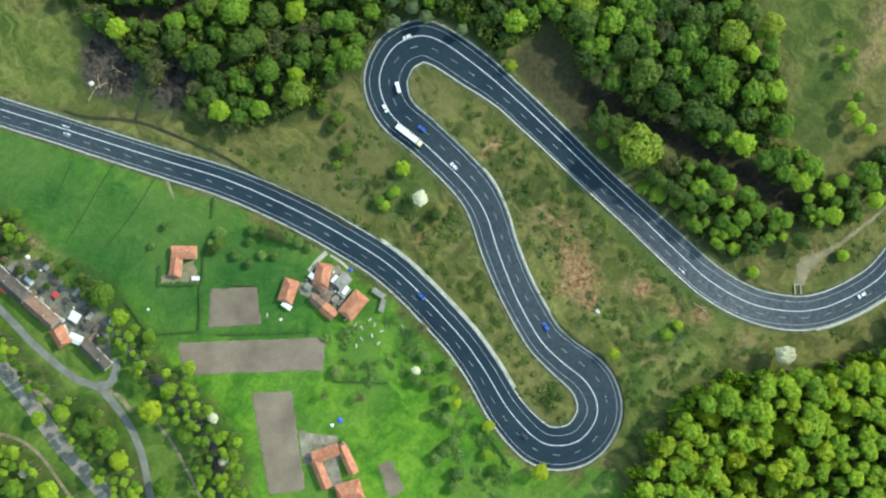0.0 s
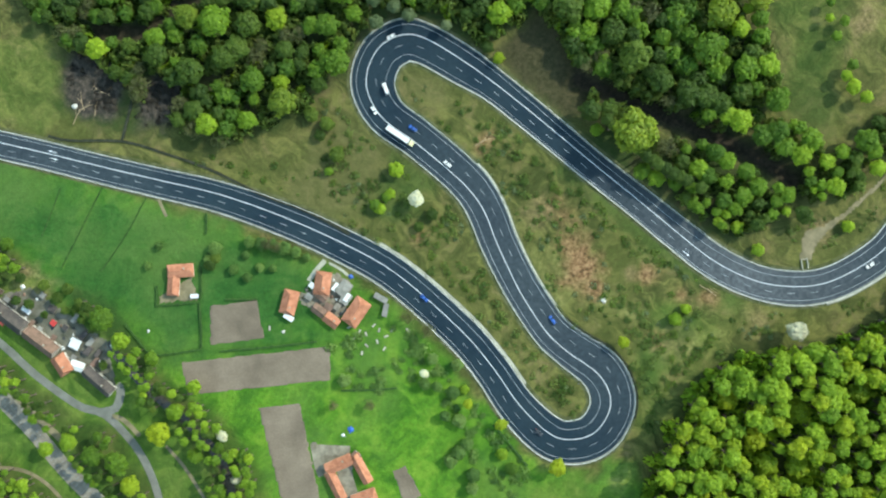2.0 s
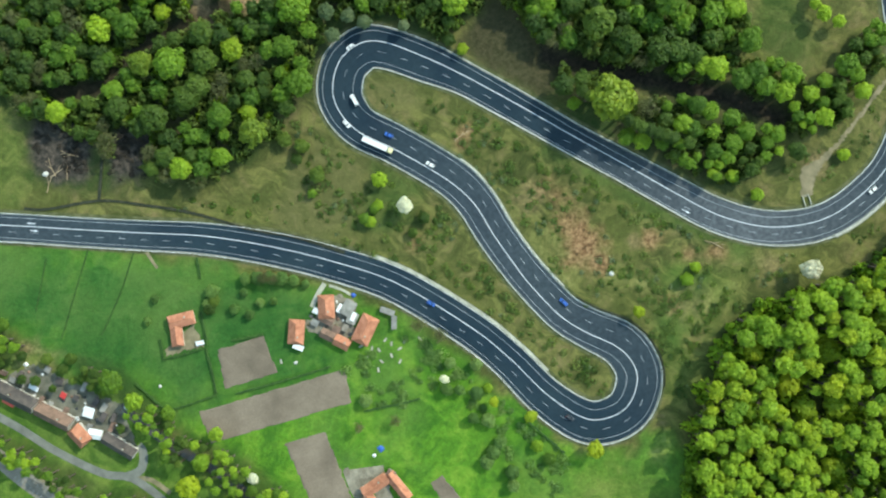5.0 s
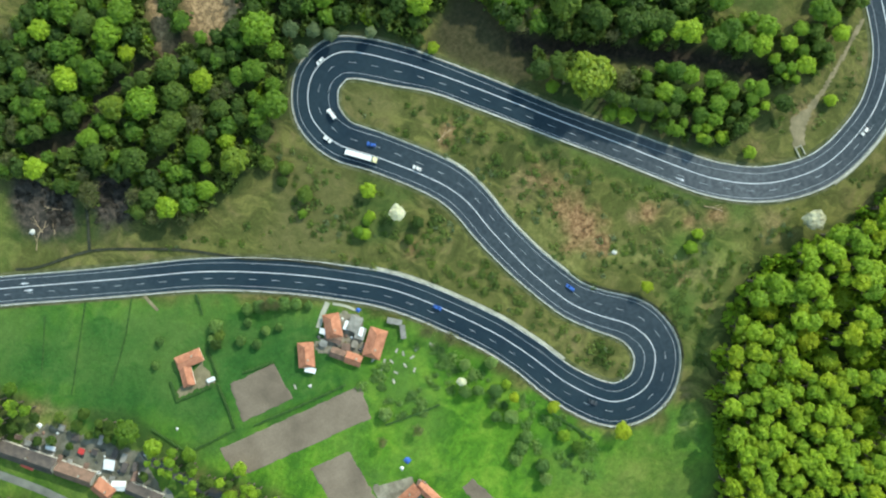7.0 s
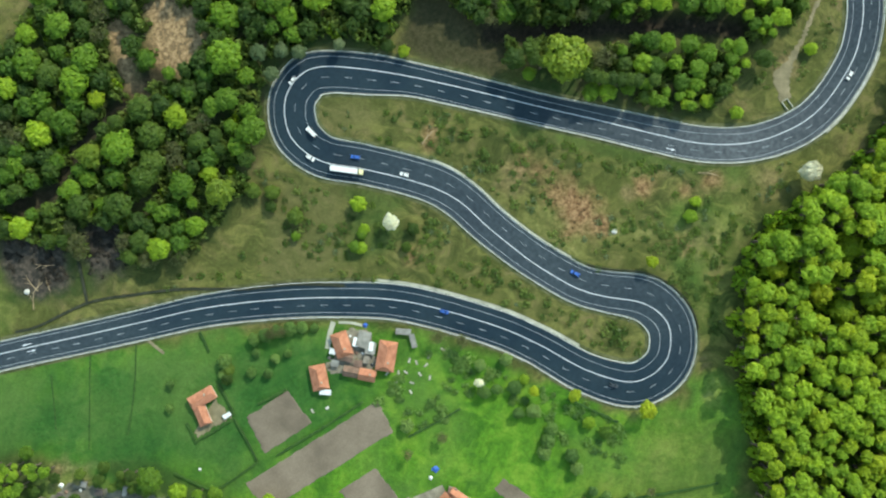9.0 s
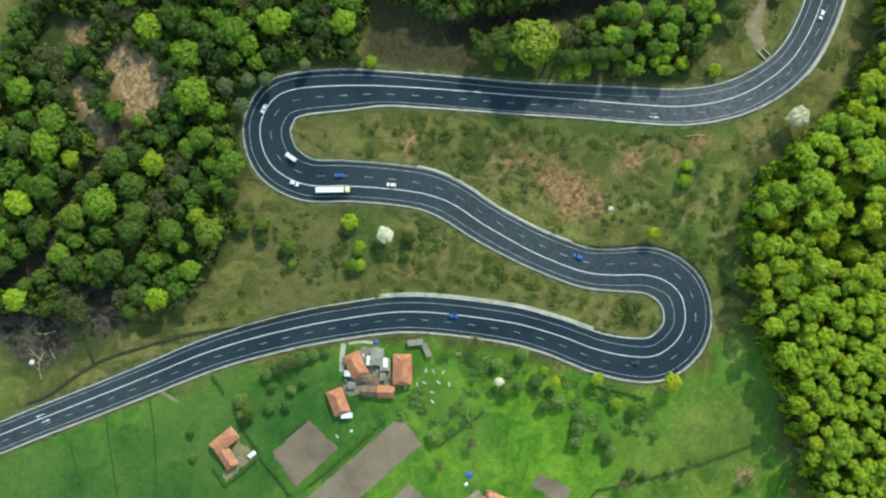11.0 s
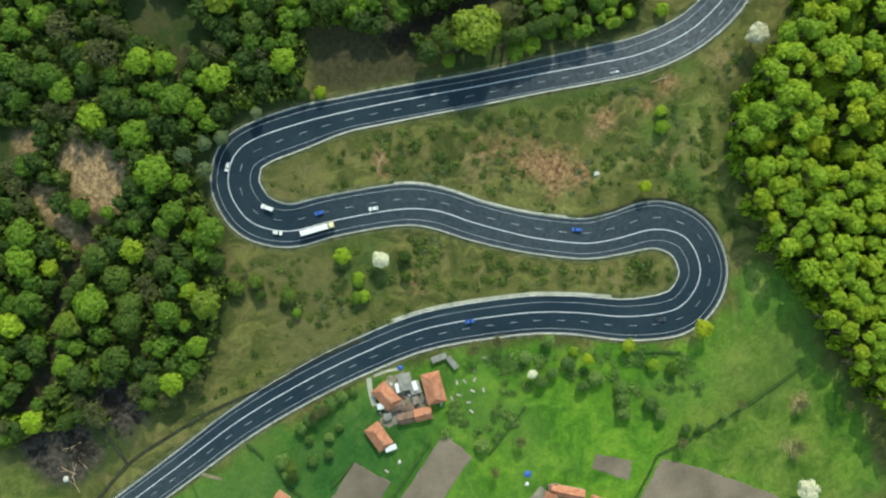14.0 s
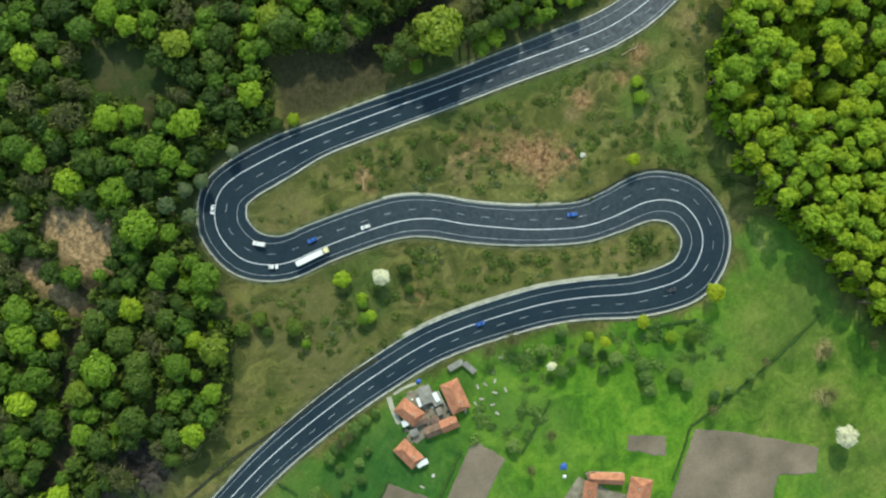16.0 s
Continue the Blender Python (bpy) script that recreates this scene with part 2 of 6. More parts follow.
def to_polygon(X, Y, poly):
    """Signed distance to a polygon: positive inside."""
    p = np.array(poly, float)
    q = np.roll(p, -1, 0)
    best = np.full(X.shape, 1e9)
    inside = np.zeros(X.shape, bool)
    for (ax, ay), (bx, by) in zip(p, q):
        ex, ey = bx - ax, by - ay
        s = np.clip(((X - ax) * ex + (Y - ay) * ey) / (ex * ex + ey * ey + 1e-9), 0, 1)
        best = np.minimum(best, np.hypot(X - ax - s * ex, Y - ay - s * ey))
        cross = ((ay > Y) != (by > Y)) & (X < ex * (Y - ay) / (by - ay + 1e-12) + ax)
        inside ^= cross
    return np.where(inside, best, -best)


def mesh_object(name, verts, faces, material, parent=None, label=""):
    me = bpy.data.meshes.new(name)
    me.from_pydata(np.asarray(verts).tolist(), [], [tuple(f) for f in np.asarray(faces).tolist()] if isinstance(faces, np.ndarray) else faces)
    me.materials.append(material)
    me.update()
    ob = new(name, me)
    if parent:
        ob.parent = parent
    if label:
        tagged(ob, label)
    return ob


def part(name, bm, material, parent, label="", m=None):
    """One bmesh as one mesh object under a thing."""
    me = bpy.data.meshes.new(name)
    bm.to_mesh(me)
    bm.free()
    me.materials.append(material)
    ob = new(name, me)
    ob.parent = parent
    if m is not None:
        ob.matrix_basis = m
    if label:
        tagged(ob, label)
    return ob


def thing(name, x, y, label, category, turn=0.0, group="", lift=0.0):
    ob = new(name)
    ob.matrix_basis = pose(x, y, zed(x, y) + lift, 0, 0, turn)
    ob.empty_display_size = 0.2
    return tagged(ob, label, category, group)


def box(bm, x0, y0, z0, x1, y1, z1, bevel=0.0):
    made = bmesh.ops.create_cube(bm, size=1.0)["verts"]
    for v in made:
        v.co = Vector((x0 + (v.co.x + 0.5) * (x1 - x0), y0 + (v.co.y + 0.5) * (y1 - y0), z0 + (v.co.z + 0.5) * (z1 - z0)))
    if bevel:
        edges = {e for v in made for e in v.link_edges}
        bmesh.ops.bevel(bm, geom=list(edges), offset=bevel, segments=2, affect="EDGES", profile=0.7)
    return bm


def ribbon(name, line, left, right, lift, material, parent=None, label="", thick=0.12):
    """A strip laid on the land between two offsets from a line, with a thickness."""
    left, right = np.broadcast_to(left, len(line)), np.broadcast_to(right, len(line))
    nv = normals(line)
    a, b = line[:, :2] + nv * left[:, None], line[:, :2] + nv * right[:, None]
    n = len(line)
    rows = []
    for p, dz in ((a, -thick), (a, 0.0), (b, 0.0), (b, -thick)):
        rows.append(np.c_[p, height(p[:, 0], p[:, 1]) + lift + dz])
    verts = np.concatenate(rows)
    i = np.arange(n - 1)
    faces = []
    for r in range(3):
        faces.append(np.stack([r * n + i, (r + 1) * n + i, (r + 1) * n + i + 1, r * n + i + 1], 1))
    faces = np.concatenate(faces)
    ends = [(0, n, 2 * n, 3 * n), (n - 1, 4 * n - 1, 3 * n - 1, 2 * n - 1)]
    return mesh_object(name, verts, [tuple(f) for f in faces.tolist()] + ends, material, parent, label)


# ---- the highway: line of the solid marking, with the reach of each side ----
# x, y, to the left edge line, to the right edge line, to the left kerb, to the right kerb
LOWER_LEG = [
    (-340.2, 108.2, 4.2, 6.6, 5.6, 8.2), (-286.6, 91.5, 4.2, 6.6, 5.6, 8.2), (-239.8, 75.8, 4.2, 6.6, 5.6, 8.2), (-208.7, 66.2, 4.2, 6.6, 5.6, 8.2), (-177.7, 56.3, 4.2, 6.8, 5.6, 8.4), (-146.9, 46.7, 4.3, 7.0, 5.8, 8.6),
    (-116.3, 37.2, 4.4, 7.2, 6.2, 9.0), (-85.8, 24.2, 4.5, 7.4, 6.8, 9.2), (-55.5, 8.4, 4.6, 7.6, 7.2, 9.4), (-25.6, -11.1, 4.6, 7.8, 7.4, 9.6), (5.4, -42.2, 4.7, 8.0, 7.6, 9.8),
    (21.1, -63, 4.8, 8.2, 7.6, 10.0), (35, -85.7, 5.0, 9.0, 8.0, 11.0)]
LOWER_BEND = [(50.1, -101.7, 5.2, 10.0, 9.0, 12.0), (62.1, -104.9, 5.4, 10.2, 9.6, 12.6), (73.4, -101.4, 5.4, 10.2, 10.0, 12.4), (80.8, -91.3, 5.4, 10.2, 10.2, 12.0),
    (81.6, -81.3, 5.4, 10.4, 10.0, 12.2), (75.6, -70.2, 5.2, 11.5, 8.6, 13.0)]
MIDDLE_LEG = [(61.8, -58.8, 5.0, 10.8, 7.2, 12.0), (51.3, -47.7, 5.0, 9.6, 7.0, 11.2), (40.4, -28.8, 5.0, 9.2, 7.0, 10.8), (34.0, -14.0, 5.4, 8.7, 7.6, 10.1), (28.1, 1.6, 5.6, 8.6, 8.0, 10.0), (23.2, 17.2, 5.6, 8.6, 8.2, 10.2),
    (16.2, 29.2, 5.2, 9.4, 7.4, 11.2), (5.4, 41.2, 5.0, 9.6, 7.0, 11.4), (-11, 56.7, 5.0, 9.8, 7.0, 11.6), (-26.3, 69.8, 5.0, 10.0, 7.2, 12.4)]
UPPER_BEND = [(-33.1, 83.8, 5.2, 10.2, 7.4, 14.0), (-32.2, 95.6, 5.2, 10.4, 7.6, 14.6), (-25, 106.7, 5.2, 10.4, 7.6, 14.4), (-12.5, 111.8, 5.2, 10.4, 7.6, 14.0), (-0.3, 108.4, 5.0, 10.2, 7.0, 12.6)]
UPPER_LEG = [(18.6, 95, 5.0, 9.4, 7.2, 11.4), (33.3, 82.7, 4.6, 7.6, 6.4, 9.0), (47.8, 69.5, 3.9, 7.6, 6.2, 8.8), (64.6, 53.6, 3.4, 7.8, 6.0, 8.6), (80.9, 37.9, 3.2, 7.6, 5.8, 8.4), (102.3, 17.9, 3.2, 7.4, 6.4, 8.2), (122.3, -1.3, 3.8, 7.4, 7.4, 8.2), (140.3, -17.1, 4.9, 7.4, 7.6, 8.4), (160.8, -28.4, 4.9, 7.3, 7.6, 8.6),
    (181.6, -32.4, 4.9, 7.2, 7.4, 9.4), (198.8, -30.3, 4.9, 7.2, 7.4, 9.2), (217.8, -21.1, 4.9, 7.4, 7.4, 9.2), (229.8, -10.8, 4.9, 7.6, 7.4, 9.4), (240.7, 6.1, 4.9, 7.6, 7.4, 9.4), (246.3, 29.3, 4.9, 7.6, 7.4, 9.4), (250.1, 75.4, 4.9, 7.6, 7.4, 9.4)]
ROUTE = spline(LOWER_LEG + LOWER_BEND + MIDDLE_LEG + UPPER_BEND + UPPER_LEG, 2.0)
CENTRE, EDGE_L, EDGE_R, KERB_L, KERB_R = ROUTE[:, :2], ROUTE[:, 2], ROUTE[:, 3], ROUTE[:, 4], ROUTE[:, 5]


def from_road(X, Y):
    """Distance from the highway's marking."""
    best = np.full(np.shape(X), 1e9)
    for x, y in CENTRE[::3]:
        best = np.minimum(best, np.hypot(X - x, Y - y))
    return best


# ---- land cover, in plan ----
def strip(points, half):
    """The outline of a band round a line."""
    p = np.array(points, float)
    t = np.gradient(p, axis=0)
    t /= np.hypot(*t.T)[:, None]
    n = np.stack([-t[:, 1], t[:, 0]], 1) * half
    return [tuple(q) for q in np.vstack([p + n, (p - n)[::-1]]).tolist()]


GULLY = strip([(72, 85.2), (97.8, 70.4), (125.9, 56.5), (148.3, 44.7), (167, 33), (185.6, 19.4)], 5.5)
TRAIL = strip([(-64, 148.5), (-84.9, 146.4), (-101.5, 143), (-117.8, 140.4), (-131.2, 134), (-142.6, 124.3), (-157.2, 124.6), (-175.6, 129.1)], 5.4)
SAND = [[(-84, 184), (-76, 182), (-73.4, 171.8), (-84.7, 147.4), (-94.8, 151)], [(-62.9, 181.3), (-45.9, 175.6), (-40.4, 158.4), (-49.3, 142.7), (-67.3, 140.1), (-76.4, 153.3)]]
HEATH = [[(-185.4, 120.4), (-171.3, 112.2), (-158.6, 98.6), (-167.1, 84.9), (-186.3, 81.5), (-190.2, 89.1), (-194.9, 105.2)], [(-146.5, 102.8), (-128.5, 94.7), (-138.2, 73.5), (-155.5, 74.2), (-156.5, 86.5)]]
SWARD = [[(-47.7, 68.7), (-24.1, 51.5), (-39.1, 23.1), (-59.4, 19.1), (-79.4, 30.7), (-64, 64.7)], [(-15, 97), (6, 88), (13.8, 70), (-1.6, 73), (-19, 88)], [(58, 118.6), (71.8, 100.8), (82.4, 66.7), (69.3, 60.3), (50.1, 79), (35, 99.4), (46.8, 111.6)]]
LUSH = [[(-22.8, 50.7), (-1.1, 36.3), (-8.7, 14.3), (-37.8, 22.3)], [(117.3, -33.5), (129.6, -45), (120.5, -56.9), (108.6, -50.9)], [(98, -55), (110, -58), (114, -75), (102, -80)], strip([(62, 38), (95.9, 6.5), (118.3, -15.2), (148.6, -38)], 4.0)]
PALE = [strip([(54.9, -2.5), (60, -16), (66.6, -29.1)], 2.0), strip([(46.4, -3.4), (52, -18), (59.9, -33.5)], 1.8), strip([(92.7, -3.9), (104, -11), (114.8, -19.9)], 2.4), strip([(79.9, -31.3), (90, -36), (99.6, -42.7)], 4.5), strip([(17.8, 46.6), (30.2, 25.4), (39.4, 1.1)], 1.6), strip([(118, -66), (130, -56), (141.9, -52.3)], 3.0)]
RUST = [(72, -13, 11, 1.0), (66, -4, 7, 0.8), (77, -24, 6, 0.9), (107, -21, 6, 0.9), (64, 12, 6, 0.7), (60, 19, 5, 0.6), (135, -36, 5, 0.8), (121, -32, 4, 0.7), (107, -54, 4, 0.8), (113, -77, 4, 0.6), (-12, 7, 4, 0.6), (25, 54, 4, 0.7)]
MEADOWS = [[(77.1, -116.8), (89.1, -122.8), (96.4, -140.5), (83.4, -166.1), (61.6, -208.5), (38.7, -243.8), (26.5, -206.1), (58.1, -157.9), (56.8, -130.7)], 
    [(-334, 102), (-240, 65.8), (-208.9, 58.3), (-147.1, 35.3), (-86, 9.4), (-58.6, -5.7), (-25.4, -31.4), (-1.2, -57.1), (23, -90.4), (44.2, -119.3), (65.2, -122), (83.2, -123.3), (67.6, -121.9), (83.3, -153.7), (50.9, -192.9), (41.2, -229.7), (-25.8, -266.1), (-106.1, -138.5), (-133.5, -82.7), (-158.2, -61.2), (-179.5, -30.4), (-222.9, 0.3), (-241.2, 21.8), (-335.6, 59.1)]]
PASTURES = [[(108.8, -35.4), (155.7, -44.1), (138.5, -62.1), (121.2, -77.3), (98, -117), (91.6, -77.6)], [(-304.7, 28.2), (-241.2, 23.4), (-210.3, 0.3), (-173.2, -30.4), (-151.9, -61.2), (-103, -138.5), (-310.2, -144.7)],
    [(158.1, 145), (206.2, 144.3), (207.4, 90.1), (199.9, 44), (179.8, 49.9), (181.7, 99)], [(-301.1, 131.9), (-200.9, 127.4), (-189.1, 103.3), (-208.3, 79.5), (-302.3, 98.6)]]
DEEP = [[(-334, 102), (-240, 65.8), (-147.1, 35.3), (-86, 9.4), (-49.6, -11.8), (-68.1, -48.4), (-148.6, -48.8), (-179.5, -30.4), (-222.9, 0.3), (-335.6, 59.1)]]
WOODS = [
    [(46.9, 277.4), (151.7, 70.9), (103.4, 55.5), (81.7, 67.7), (57.5, 115.8), (32.3, 106.6), (17.3, 105.1), (-1.8, 117.4), (-23.9, 115.5), (-37.4, 102), (-50.8, 87.7), (-79.2, 73.6), (-111.7, 61.1), (-136.7, 75.5), (-153.3, 90.9), (-175.9, 109.4), (-196.2, 123.2), (-214.5, 160.9)],
    [(55.9, 219.8), (149, 181.6), (161.4, 108.7), (175.9, 83.1), (176.4, 60.4), (151.3, 46.3), (111.3, 65.2), (76.9, 75.5), (62.4, 104.2)],
    [(72.8, 52), (94.2, 63.3), (114.4, 48), (140.1, 43.5), (177.3, 16.1), (178.9, 6.1), (160.7, -2.6), (146.5, -4.1), (132.2, 3.2), (117.7, 16.2), (97.5, 25), (83, 38)],
    [(156.9, 50.6), (176.5, 54.7), (199.4, 34.7), (223.5, 51.6), (248.7, 62.7), (249.5, 34.5), (224, 31.7), (208.3, 11.8), (188.7, 11.8), (174.3, 26.2)],
    [(131, -74), (145, -65), (168, -65), (192, -62), (214, -56), (232, -44), (252, -24), (275, -12), (285, -165), (110, -300), (58, -300), (66, -245), (70, -222), (74, -200), (79, -182), (86, -163), (94, -146), (100, -125), (104, -108), (117, -95), (121, -84)]]
GLADES = [GULLY, TRAIL, SAND[0], SAND[1], [(20, 200.5), (33.7, 179.6), (33.7, 160.4), (28.4, 145), (12.7, 157), (2.2, 177.9), (8.9, 193.7)], [(58, 118.6), (71.8, 100.8), (82.4, 66.7), (69.3, 60.3), (50.1, 79), (35, 99.4), (46.8, 111.6)], [(-71.8, 212.5), (-48.2, 194.6), (-67.5, 180.2), (-88.6, 205)]]
BARE = [(-89, 140, 8, 0.5), (-64.9, 192.8, 9, 0.7), (95.4, -19, 4, 0.5), (161.6, -50, 8, 0.35), (222, 100, 7, 0.45), (226, 118, 7, 0.5), (189.6, -5.6, 7, 0.6), (83.3, -129.4, 6, 0.3), (31.4, -190.9, 5, 0.5), (50.3, -179.2, 4, 0.6), (52.4, 15.2, 8, 0.3), (118, -59.3, 9, 0.25), (-223.1, -6.9, 10, 0.5), (-222.7, 4.5, 6, 0.5)]

STREAM = strip([(-183.7, -38), (-165.7, -61), (-153, -74.1), (-138.8, -88.9), (-126.2, -106.9), (-121.3, -134.8), (-120, -160)], 1.4)
RIVERSIDE = [[(-266, -26), (-243, -38), (-225, -57), (-207, -75), (-213, -84), (-226, -72), (-243, -55), (-266, -34)], [(-198.7, -11.8), (-177.1, -17.9), (-156.2, -54.4), (-131.8, -75.6), (-107.6, -103), (-104.9, -136.9), (-129.6, -137.3), (-138.3, -97.2), (-168.7, -63.7), (-186.7, -30.1)], [(-212.7, -76.3), (-184.7, -85.3), (-163.6, -122.2), (-160.8, -137.7), (-174.8, -138), (-200.8, -107.2)], [(-260.2, -86), (-226.1, -110.6), (-195.2, -138.3), (-261.7, -142.3)], [(-301.1, 27.8), (-238.4, 21.6), (-220.1, 3.3), (-245.4, -5.8), (-301.8, 6.4)]]
DULL = [[(158.1, 145), (206.2, 144.3), (207.4, 90.1), (199.9, 44), (179.8, 49.9), (181.7, 99)], [(65.2, -123.1), (77.4, -160), (43.6, -215.8), (-0.8, -252.6), (-17.9, -217.3), (9.3, -196.4), (-7.6, -142.8), (35, -135.9)], [(-301.1, 131.9), (-200.9, 127.4), (-189.1, 103.3), (-208.3, 79.5), (-302.3, 98.6)]]
CLEARINGS = [[(-191.7, 127.3), (-158, 117.9), (-135.5, 87.8), (-143.5, 65.4), (-164.9, 76.1), (-189.7, 77.8), (-198.3, 106.5)]]


def build_ground():
    def axis(lo, hi, step, far):
        core = np.arange(lo, hi + 0.1, step)
        out = step * 1.25 ** np.arange(1, 60)
        out = np.cumsum(out)
        out = out[out < far]
        return np.r_[(lo - out)[::-1], core, hi + out]

    xs, ys = axis(-290, 300, 2.5, 4200), axis(-270, 270, 2.5, 4200)
    X, Y = np.meshgrid(xs, ys)
    Z = height(X, Y)
    warp = np.array([noise.noise((x * 0.05, y * 0.05, 3.0)) for x, y in zip(X.ravel(), Y.ravel())]).reshape(X.shape)
    ripple = np.array([noise.noise((x * 0.16, y * 0.16, 9.0)) for x, y in zip(X.ravel(), Y.ravel())]).reshape(X.shape)
    away = np.clip((from_road(X, Y) - 16) / 14, 0, 1)

    def soft(polys, width, wobble):
        d = np.full(X.shape, -1e9)
        for p in polys:
            d = np.maximum(d, to_polygon(X, Y, p))
        return np.clip((d + wobble * (warp + 0.6 * ripple)) / width + 0.5, 0, 1)

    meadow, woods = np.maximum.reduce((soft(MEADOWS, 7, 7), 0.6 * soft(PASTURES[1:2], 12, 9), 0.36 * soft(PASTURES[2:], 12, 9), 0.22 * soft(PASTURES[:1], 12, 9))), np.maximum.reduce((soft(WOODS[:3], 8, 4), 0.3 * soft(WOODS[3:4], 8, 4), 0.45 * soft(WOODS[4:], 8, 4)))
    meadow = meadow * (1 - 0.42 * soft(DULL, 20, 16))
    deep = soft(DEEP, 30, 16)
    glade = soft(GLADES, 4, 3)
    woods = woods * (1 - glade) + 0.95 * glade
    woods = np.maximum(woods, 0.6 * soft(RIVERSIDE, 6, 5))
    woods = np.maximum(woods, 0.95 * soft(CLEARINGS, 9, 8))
    # forest floor tone over the upper pasture stands in for tree shadows
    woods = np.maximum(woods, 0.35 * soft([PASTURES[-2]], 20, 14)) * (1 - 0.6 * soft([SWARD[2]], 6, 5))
    bare = np.zeros(X.shape)
    for x, y, r, k in BARE:
        bare = np.maximum(bare, k * np.clip(1.4 - np.hypot(X - x, Y - y) / r + 0.9 * warp + 0.9 * ripple, 0, 1))
    for poly in SAND:
        bare = np.maximum(bare, np.clip((to_polygon(X, Y, poly) + 4 * warp + 3 * ripple) / 5 + 0.4, 0, 1))
    rust = np.zeros(X.shape)
    for x, y, r, k in RUST:
        rust = np.maximum(rust, k * np.clip(1.45 - np.hypot(X - x, Y - y) / r + 0.9 * warp + 0.9 * ripple, 0, 1))
    heath, sward, lush, pale = soft(HEATH, 5, 5), soft(SWARD, 10, 6), 0.6 * soft(LUSH, 7, 6), 0.95 * soft(PALE, 3, 2.2)
    # shade of the gully and clearing painted together with their brown earth
    litter_shade = np.maximum.reduce((soft([GULLY], 5, 2), 0.85 * soft([TRAIL], 4, 3), 0.68 * soft([SWARD[2]], 8, 6)))
    Z = Z - 4.5 * soft([GULLY], 9, 1) - 1.0 * soft([TRAIL], 6, 2)
    Z = Z + away * (1 - 0.8 * meadow) * (0.10 * ripple)
    ny, nx = X.shape
    verts = np.c_[X.ravel(), Y.ravel(), Z.ravel()]
    k = (np.arange(ny - 1)[:, None] * nx + np.arange(nx - 1)).ravel()
    ob = mesh_object("ground", verts, np.stack([k, k + 1, k + nx + 1, k + nx], 1), GROUND)
    for f in ob.data.polygons:
        f.use_smooth = True
    for name, v in (("meadow", meadow), ("woodland", woods), ("bare", bare), ("deep", deep), ("rust", rust), ("heath", heath), ("sward", sward), ("lush", lush), ("pale", pale), ("litter_shade", litter_shade)):
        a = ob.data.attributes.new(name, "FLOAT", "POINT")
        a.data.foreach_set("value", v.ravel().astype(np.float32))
    return tagged(ob, "hillside of green meadow, dry grass and bare earth", "ground", kind="structure")


build_ground()

# ---- road ----
road = ribbon("road", ROUTE, KERB_L, -KERB_R, 0.16, ASPHALT, thick=0.4)
# the peak paints glare on the right-hand bend; the sine adds faint wear
wear_glare = np.clip(1 - np.abs(np.arange(len(ROUTE)) - (len(ROUTE) - 88)) / 55.0, 0, 1) * 0.95
wear_glare = np.maximum(wear_glare, 0.3 * np.clip(np.sin(np.arange(len(ROUTE)) / 37.0), 0, 1))
at = road.data.attributes.new("wear_glare", "FLOAT", "POINT")
at.data.foreach_set("value", np.tile(wear_glare, 4).astype(np.float32))
tagged(road, "three-lane dark blue-grey asphalt highway in hairpin bends", "road", kind="structure")
ribbon("gutter", ROUTE, KERB_L + 0.42, KERB_L + 0.02, 0.20, KERB, road, "pale concrete gutter", 0.5)
ribbon("gutter", ROUTE, -KERB_R - 0.02, -KERB_R - 0.42, 0.20, KERB, road, "pale concrete gutter", 0.5)
ribbon("verge", ROUTE, KERB_L + 2.6, KERB_L + 0.44, 0.06, GRAVEL, road, "weedy gravel verge", 0.4)
ribbon("verge", ROUTE, -KERB_R - 0.44, -KERB_R - 2.4, 0.06, GRAVEL, road, "weedy gravel verge", 0.4)
ribbon("centre_line", ROUTE, 0.19, -0.19, 0.172, LINE, road, "solid white centre line", 0.01)
ribbon("edge_line", ROUTE, EDGE_L + 0.09, EDGE_L - 0.10, 0.172, LINE_WORN, road, "worn white edge line", 0.01)
ribbon("edge_line", ROUTE, -EDGE_R + 0.10, -EDGE_R - 0.09, 0.172, LINE_WORN, road, "worn white edge line", 0.01)


def lane_dashes():
    middle = EDGE_R * 0.5
    nv = normals(ROUTE)
    line = np.c_[CENTRE - nv * middle[:, None], ROUTE[:, 2:]]
    d = np.r_[0, np.cumsum(np.hypot(*np.diff(line[:, :2], axis=0).T))]
    for s in np.arange(4.0, d[-1] - 6, 11.6):
        at = np.linspace(s, s + 3.8, 4)
        piece = np.stack([np.interp(at, d, line[:, k]) for k in (0, 1)], 1)
        ribbon("lane_dash", piece, 0.10, -0.10, 0.174, LINE_WORN, road, "", 0.01)


lane_dashes()


def along(x, y):
    """The place on the highway nearest to a point: its index and heading in degrees."""
    k = int(np.argmin(np.hypot(CENTRE[:, 0] - x, CENTRE[:, 1] - y)))
    t = CENTRE[min(k + 1, len(CENTRE) - 1)] - CENTRE[max(k - 1, 0)]
    return k, math.degrees(math.atan2(t[1], t[0]))


def span(a, b):
    i, j = sorted((along(*a)[0], along(*b)[0]))
    return slice(i, j + 1)


